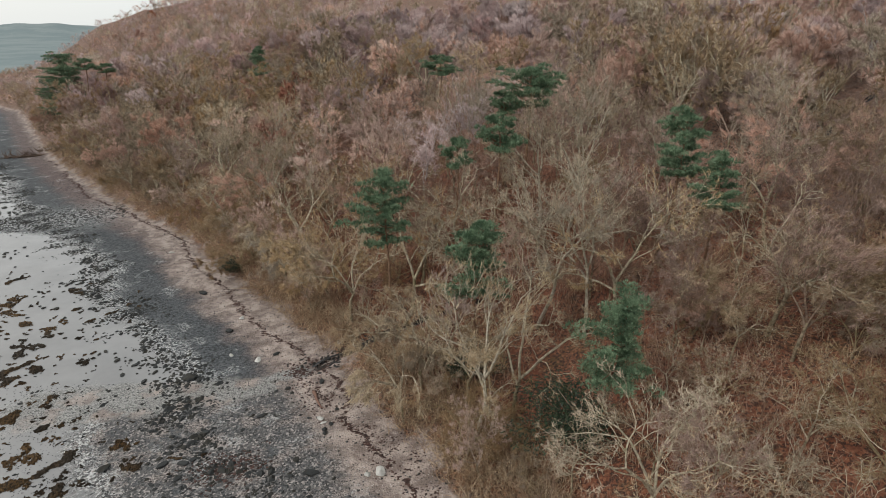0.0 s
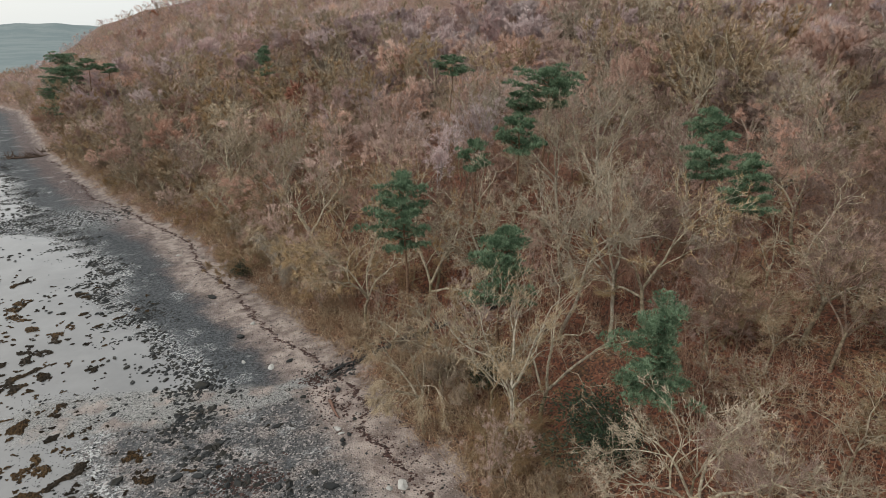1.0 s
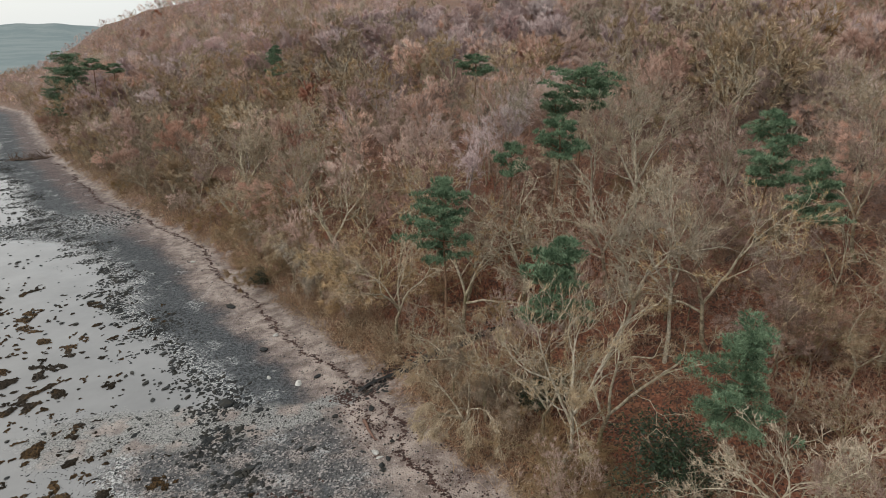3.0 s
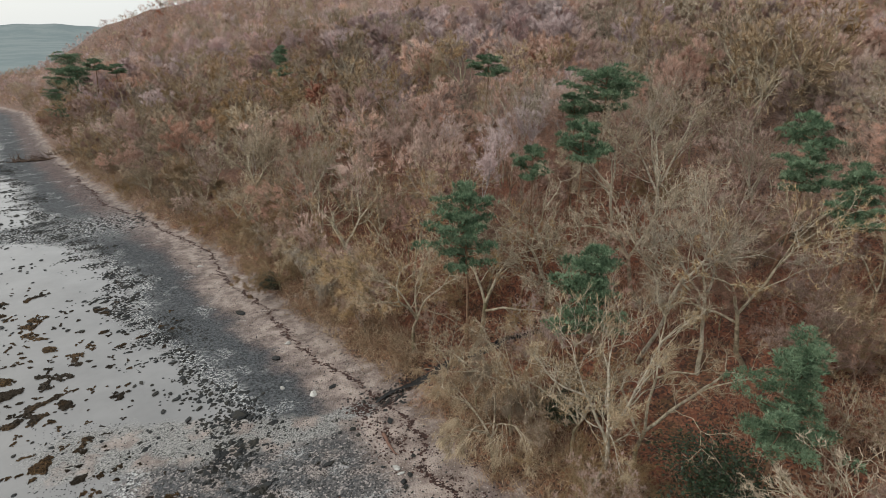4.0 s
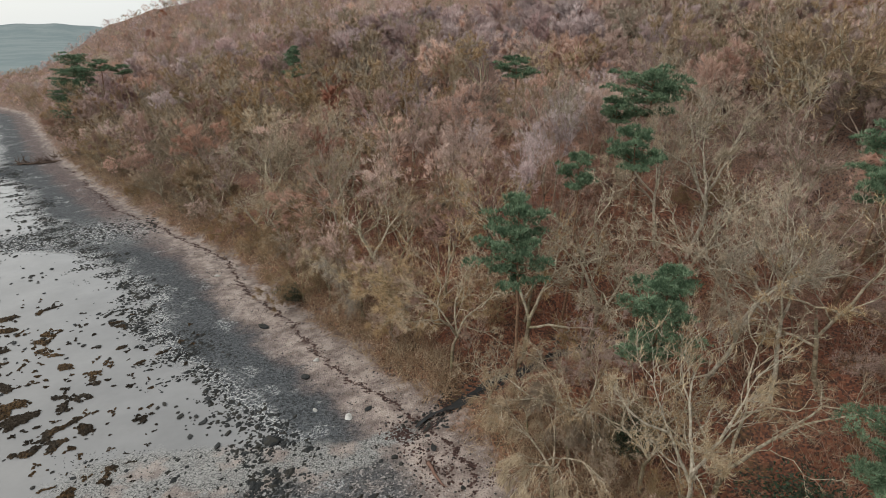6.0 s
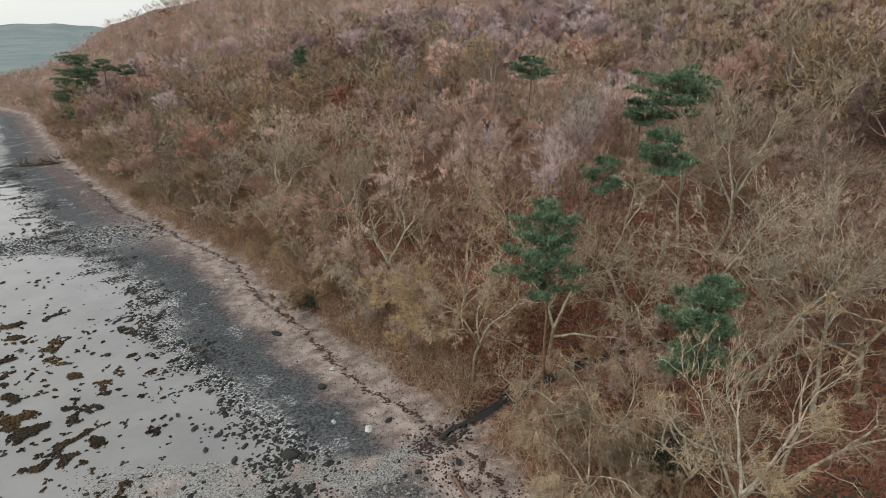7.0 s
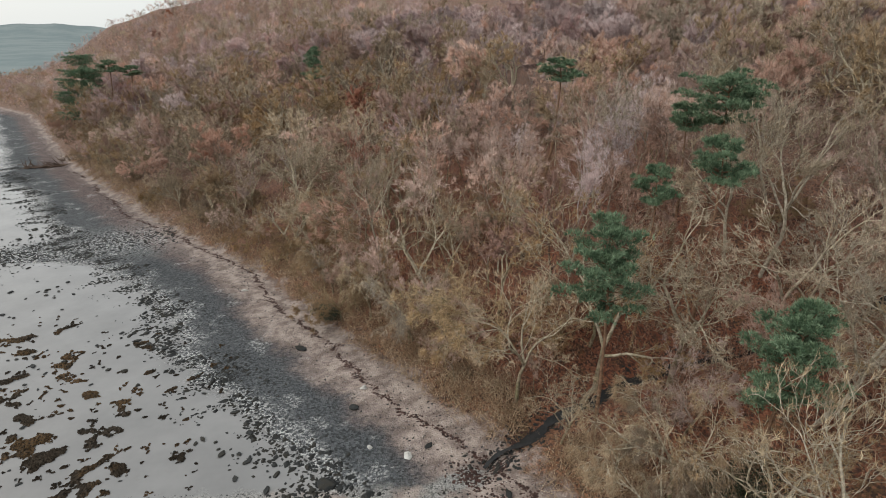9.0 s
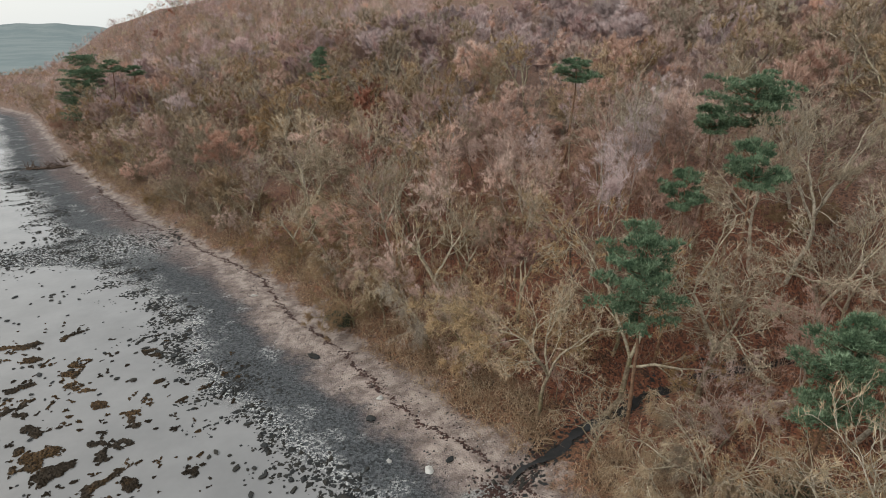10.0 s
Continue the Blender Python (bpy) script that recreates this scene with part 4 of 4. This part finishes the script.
def lumps(x, y, r, flat, rng):
    """Many small uneven stones or clumps lying on the ground."""
    n = len(x)
    v = OCT_V[None] * (1 + rng.normal(0, 0.2, (n, 6, 1)))
    a = rng.uniform(0, 6.28, n)
    stretch = rng.uniform(0.8, 1.6, n)
    vx, vy = v[..., 0] * stretch[:, None], v[..., 1]
    c, s = np.cos(a)[:, None], np.sin(a)[:, None]
    out = np.stack([vx * c - vy * s, vx * s + vy * c, v[..., 2] * flat - 0.06], -1) * r[:, None, None]
    out += np.stack([x, y, height(x, y)], -1)[:, None, :]
    return out.reshape(-1, 3), (OCT_F[None] + 6 * np.arange(n)[:, None, None]).reshape(-1, 3)


def build_cobbles():
    """Dark cobbles along the edge of the wet flat and over the stream's gravel."""
    n = 13500
    y = rng.uniform(30, 175, n)
    d = -15.2 + rng.normal(0, 1.5, n) - rng.exponential(1.3, n) * (rng.random(n) < 0.6) + 1.2 * np.sin(y * 0.4)
    x = from_shore(y, d)
    # the cobbles lie in drifts, with bare sand between
    keep = np.sin(x * 0.9 + 1.7 * np.sin(y * 0.53)) + np.sin(y * 1.1 - 0.6 * x) + 0.25 * (d + 16) + rng.normal(0, 0.5, n) > -0.15
    x, y, n = x[keep], y[keep], int(keep.sum())
    a = x, y, rng.uniform(0.06, 0.20, n) * (1 + (rng.random(n) < 0.10) * 1.1)
    k = 1500
    t, off = rng.uniform(0.05, 1.15, k), rng.normal(0, 3.6, k)
    bar = -62 - 29 * t + 0.38 * off, 113 - 12 * t - 0.92 * off, rng.uniform(0.08, 0.26, k)
    n = 3600
    y2 = rng.uniform(30, 50, n)
    d2 = rng.uniform(-30, -6, n)
    b = from_shore(y2, d2), y2, rng.uniform(0.03, 0.085, n) * (1 + (rng.random(n) < 0.05) * 1.8)
    n = 1500
    y3 = rng.uniform(30, 150, n)
    d3 = rng.uniform(-8, -0.3, n)
    c = from_shore(y3, d3), y3, rng.uniform(0.03, 0.13, n)
    bends = rng.integers(0, 4, 900)
    t = rng.random(900)[:, None]
    bed = STREAM[bends] + (STREAM[bends + 1] - STREAM[bends]) * t + rng.normal(0, 0.75, (900, 2))
    e = bed[:, 0], bed[:, 1], rng.uniform(0.06, 0.24, 900)
    x, y, r = (np.concatenate(t) for t in zip(a, bar, b, c, e))
    me = tri_mesh("cobbles", *lumps(x, y, r, 0.6, rng), [dark_stone])
    tagged(new("cobbles", me), "dark wet cobbles strewn over the shingle", "cobbles", kind="stuff")


build_cobbles()


def build_wrack():
    """The strand line of dark dried seaweed along the sand, ragged and broken, with scattered bits."""
    n = 7000
    y = rng.uniform(29, 175, n)
    line = -2.6 - 0.8 * np.sin(y * 0.11) - 0.5 * np.sin(y * 0.31 + 1) - 1.3 * np.exp(-((y - 57) / 9) ** 2) + 0.22 * np.sin(y * 1.7 + 2 * np.sin(y * 0.5)) + 0.14 * np.sin(y * 3.9) - 1.7 * smooth01((48 - y) / 6)
    clump = np.sin(y * 1.35 + 1.5 * np.sin(y * 0.61)) + 0.8 * np.sin(y * 3.1 + np.sin(y)) + 0.5 * np.sin(y * 7.3)
    wide = 0.08 + 0.16 * np.clip(clump, 0, 2)
    stray = rng.random(n) < 0.16
    d = line + rng.normal(0, 1, n) * np.where(stray, 1.1, wide)
    keep = stray | (rng.random(n) < np.clip(0.85 + 0.45 * clump, 0.12, 1))
    x, y, stray = from_shore(y, d)[keep], y[keep], stray[keep]
    r = rng.uniform(0.04, 0.17, len(x)) * np.where(stray, 0.65, 1.0)
    k = 380
    t = rng.uniform(0, 1, k)
    x2, y2 = -15.2 + 4.6 * t + rng.normal(0, 0.9, k), 52.2 - 7.5 * t + rng.normal(0, 0.9, k)
    x, y, r = np.r_[x, x2], np.r_[y, y2], np.r_[r, rng.uniform(0.04, 0.17, k)]
    k = 1500
    y3 = rng.uniform(29, 46, k)
    d3 = rng.uniform(-4.4, -0.4, k) + 0.5 * np.sin(y3 * 1.3)
    keep = np.sin(y3 * 0.9 + d3 * 1.1) + np.sin(y3 * 2.3 - d3 * 2.0) + rng.normal(0, 0.5, k) > 0.1
    k2 = 420
    t = rng.uniform(0, 1, k2)
    x4, y4 = -14.6 + 5.2 * t + rng.normal(0, 0.55, k2), 50.8 + 4.8 * t + rng.normal(0, 0.45, k2)
    x4, y4 = np.r_[x4, rng.normal(-17.2, 1.5, 420)], np.r_[y4, rng.normal(37.6, 1.0, 420)]
    x, y, r = np.r_[x, from_shore(y3, d3)[keep], x4], np.r_[y, y3[keep], y4], np.r_[r, rng.uniform(0.03, 0.12, int(keep.sum())), rng.uniform(0.05, 0.17, 840)]
    me = tri_mesh("wrack_line", *lumps(x, y, r, 0.4, rng), [wrack_mat])
    tagged(new("wrack_line", me), "dark brown line of dried seaweed on the sand", "seaweed", kind="stuff")


build_wrack()


def rock_mesh(seed, mat, flat=0.6):
    r = np.random.default_rng(seed)
    bm = bmesh.new()
    bmesh.ops.create_icosphere(bm, subdivisions=2, radius=1.0)
    o = Vector(r.uniform(-50, 50, 3))
    sx = r.uniform(0.9, 1.6)
    cuts = [(Vector(r.normal(0, 1, 3)).normalized(), r.uniform(0.45, 0.8)) for _ in range(7)]
    for v in bm.verts:
        c = v.co.copy()
        c *= 1 + 0.45 * noise.noise(c * 1.2 + o) + 0.18 * noise.noise(c * 2.9 + o)
        for q, k in cuts:
            over = c.dot(q) - k
            if over > 0:
                c -= q * over * 0.9
        v.co = (c.x * sx, c.y, max(c.z, -0.5) * flat)
    me = bpy.data.meshes.new("rock")
    bm.to_mesh(me)
    bm.free()
    me.materials.append(mat)
    me.polygons.foreach_set("use_smooth", np.full(len(me.polygons), False))
    return me


stone_meshes = [rock_mesh(i, dark_stone, 0.34 + 0.06 * (i % 4)) for i in range(8)]
white_meshes = [rock_mesh(20 + i, white_stone, 0.6) for i in range(3)]


def lay_stone(mesh, x, y, r, name, label, group):
    ob = tagged(new(name, mesh), label, "stone", group)
    ob.matrix_basis = Matrix.LocRotScale((x, y, float(height(x, y)) + r * 0.18), Euler((0, 0, rng.uniform(0, 6.28))), (r, r * rng.uniform(0.7, 1), r * rng.uniform(0.8, 1.1)))


for x, y, r in ((-43.5, 86.9, 0.5), (-24.4, 63.1, 0.55), (-19.6, 53.5, 0.5), (-22.8, 54.7, 0.38), (-4.9, 36.4, 0.6), (-10.9, 43.2, 0.42), (-10.5, 42.7, 0.32), (-5.8, 36.1, 0.45)):
    lay_stone(white_meshes[rng.integers(3)], x, y, r * 0.75, "white_stone", "pale white stone lying on the sand", "white stones on the beach")
for x, y, r in ((-32.3, 71.0, 0.95), (-24.8, 60.2, 0.9), (-25.6, 50.8, 1.1), (-26.6, 50.2, 0.5), (-24.6, 50.3, 0.5), (-27.2, 37.7, 0.75), (-20.8, 41.9, 0.6), (-17.9, 54.6, 0.5), (-16.3, 44.0, 0.55), (-11.8, 38.1, 0.6), (-10.3, 36.6, 0.7), (-11.8, 36.4, 0.45), (-10.2, 41.8, 0.55), (-10.1, 41.2, 0.5), (-9.8, 42.5, 0.4), (-24.1, 46.6, 0.6), (-23.4, 47.0, 0.5), (-22.6, 37.9, 0.6), (-21.0, 38.1, 0.6), (-20.4, 38.5, 0.55), (-18.3, 37.1, 0.5), (-20.7, 36.4, 0.55), (-15.1, 48.2, 0.55), (-14.4, 47.4, 0.35), (-16.1, 47.8, 0.35), (-11.9, 49.0, 0.5), (-9.6, 44.6, 0.4)):
    lay_stone(stone_meshes[rng.integers(8)], x, y, r * 0.66, "boulder", "dark weathered boulder on the foreshore", "boulders on the beach")
count = 0
while count < 240:
    y = rng.uniform(32, 118)
    d = -16 - rng.exponential(9.0)
    x = float(from_shore(y, d))
    if d < -46 or x < -0.75 * y - 25 or math.sin(x * 0.21 + 2 * math.sin(y * 0.13)) + rng.normal(0, 0.5) < 0.0:
        continue
    lay_stone(stone_meshes[rng.integers(8)], x, y, rng.uniform(0.10, 0.34) * (1.5 if rng.random() < 0.1 else 1), "dark_stone", "small dark wet stone on the tidal sand", "stones on the wet sand")
    count += 1


def weed_mesh(seed):
    """One ragged mat of fronds: a lumpy sheet with an uneven, deeply notched outline."""
    r = np.random.default_rng(seed)
    heads = np.cumsum(r.normal(0, 1, (9, 2)) * (0.34, 0.25), 0)
    heads -= heads.mean(0)
    at = heads[r.integers(9, size=60)] + r.normal(0, 1, (60, 2)) * r.choice((0.10, 0.22), (60, 1)) * (1.2, 0.9)
    rad = r.uniform(0.06, 0.17, 60)
    lim = np.abs(at).max(0) + 0.25
    nx, ny = 46, 40
    gx, gy = np.meshgrid(np.linspace(-lim[0], lim[0], nx), np.linspace(-lim[1], lim[1], ny))
    p = np.stack([gx, gy], -1).reshape(-1, 2) + r.normal(0, 0.014, (nx * ny, 2))
    field = np.exp(-(((p[:, None, :] - at[None]) / rad[None, :, None]) ** 2).sum(-1)).sum(1)
    field *= r.uniform(0.35, 1.65, len(p))
    z = 0.13 * np.minimum(field, 1.5) * r.uniform(0.6, 1.3, len(p)) - 0.07
    i = (np.arange(ny - 1)[:, None] * nx + np.arange(nx - 1)).ravel()
    q = np.stack([i, i + 1, i + nx + 1, i + nx], 1)
    q = q[field[q].min(1) > 0.2]
    mark = np.arange(nx * ny)
    for _ in range(200):
        low = mark[q].min(1)
        old = mark.copy()
        np.minimum.at(mark, q.ravel(), np.repeat(low, 4))
        if (old == mark).all():
            break
    ids, n = np.unique(mark[q[:, 0]], return_counts=True)
    q = q[mark[q[:, 0]] == ids[n.argmax()]]
    used, q = np.unique(q, return_inverse=True)
    return tri_mesh("seaweed_patch", np.c_[p, z][used], q.reshape(-1, 4), [weed_mat])


weed_meshes = [weed_mesh(i) for i in range(9)]
WEED = (
    (-66.5, 74.3, 1.9), (-63.0, 71.6, 1.7), (-60.4, 66.3, 1.6), (-57.2, 69.5, 1.7), (-55.3, 66.6, 1.5), (-51.0, 63.2, 1.5), (-52.1, 55.6, 1.9), (-49.6, 54.0, 1.8), (-46.6, 57.0, 1.3),
    (-45.1, 53.0, 1.3), (-42.6, 52.6, 1.2), (-54.5, 59.4, 1.3), (-50.6, 73.0, 1.3), (-46.8, 61.7, 1.2), (-40.9, 68.4, 0.8), (-38.5, 54.2, 0.8), (-39.5, 44.4, 1.3), (-34.7, 39.1, 1.1), (-31.3, 38.1, 1.2),
    (-33.4, 35.9, 1.3), (-29.3, 35.0, 1.0), (-44.7, 50.2, 1.3), (-37.5, 47.5, 0.9), (-35.5, 42.8, 0.8), (-27.4, 40.6, 0.8), (-24.8, 37.8, 0.8), (-58.6, 62.6, 1.3), (-62.0, 77.4, 1.1), (-47.0, 67.2, 0.9), (-43.4, 64.0, 0.7),
)
spots = [(x, y, s * (1.4 if y < 63 else 1.12), weed_meshes[i % 9]) for i, (x, y, s) in enumerate(WEED)]
while len(spots) < 290:
    x0, y0, s0 = WEED[rng.integers(len(WEED))]
    spots.append((x0 + rng.normal(0, 3.2), y0 + rng.normal(0, 2.3), rng.uniform(0.16, 0.6), weed_meshes[rng.integers(9)]))
for x, y, s, me in spots:
    ob = tagged(new("seaweed_patch", me), "brown patch of wet seaweed on the tidal sand", "seaweed", "seaweed patches on the flat")
    ob.matrix_basis = Matrix.LocRotScale((x, y, float(height(x, y))), Euler((0, 0, rng.uniform(0, 6.28))), (s, s * 0.85, s ** 0.5))


def build_log(name, label, start, way, length, r, bits, seed, mat):
    q = np.random.default_rng(seed)
    root = tagged(new(name), label, "log")
    s = np.array(start, float)
    root.location = (s[0], s[1], float(height(s[0], s[1])))
    pts, e = chain(q, (0, 0, r * 0.6), unit(np.array((*way, 0.0))), length, 7, 0.10, 0.0)
    for p in pts:
        p[2] = max(p[2] * 0.3, 0) + float(height(s[0] + p[0], s[1] + p[1])) - root.location[2] + r * 0.6
    part_of(root, "stem", tri_mesh("stem", *tubes([(pts, np.linspace(1, 0.45, 8) * r)], 8), [mat], smooth=True))
    for i in range(bits):
        at, d = along_chain(pts, q.uniform(0.3, 0.98))
        b, _ = chain(q, at, unit(d + q.normal(0, 0.7, 3) + np.array((0, 0, 0.45))), length * q.uniform(0.10, 0.26), 4, 0.25, -0.03)
        part_of(root, "branch", tri_mesh("branch", *tubes([(b, np.linspace(1, 0.2, 5) * r * 0.36)], 5), [mat], smooth=True))


build_log("driftwood_log", "reddish-brown driftwood log lying on the sand", (-12.3, 47.2), (0.45, -0.9), 2.7, 0.17, 1, 3, wood_mat)
build_log("fallen_tree", "dark fallen tree with bare branches across the shingle", (-117.0, 174.5), (-0.95, -0.15), 15.0, 0.42, 70, 5, BARK["russet"])
build_log("fallen_tree", "dark fallen tree with bare branches across the shingle", (-116.0, 178.0), (-0.98, -0.25), 11.0, 0.35, 50, 6, BARK["russet"])
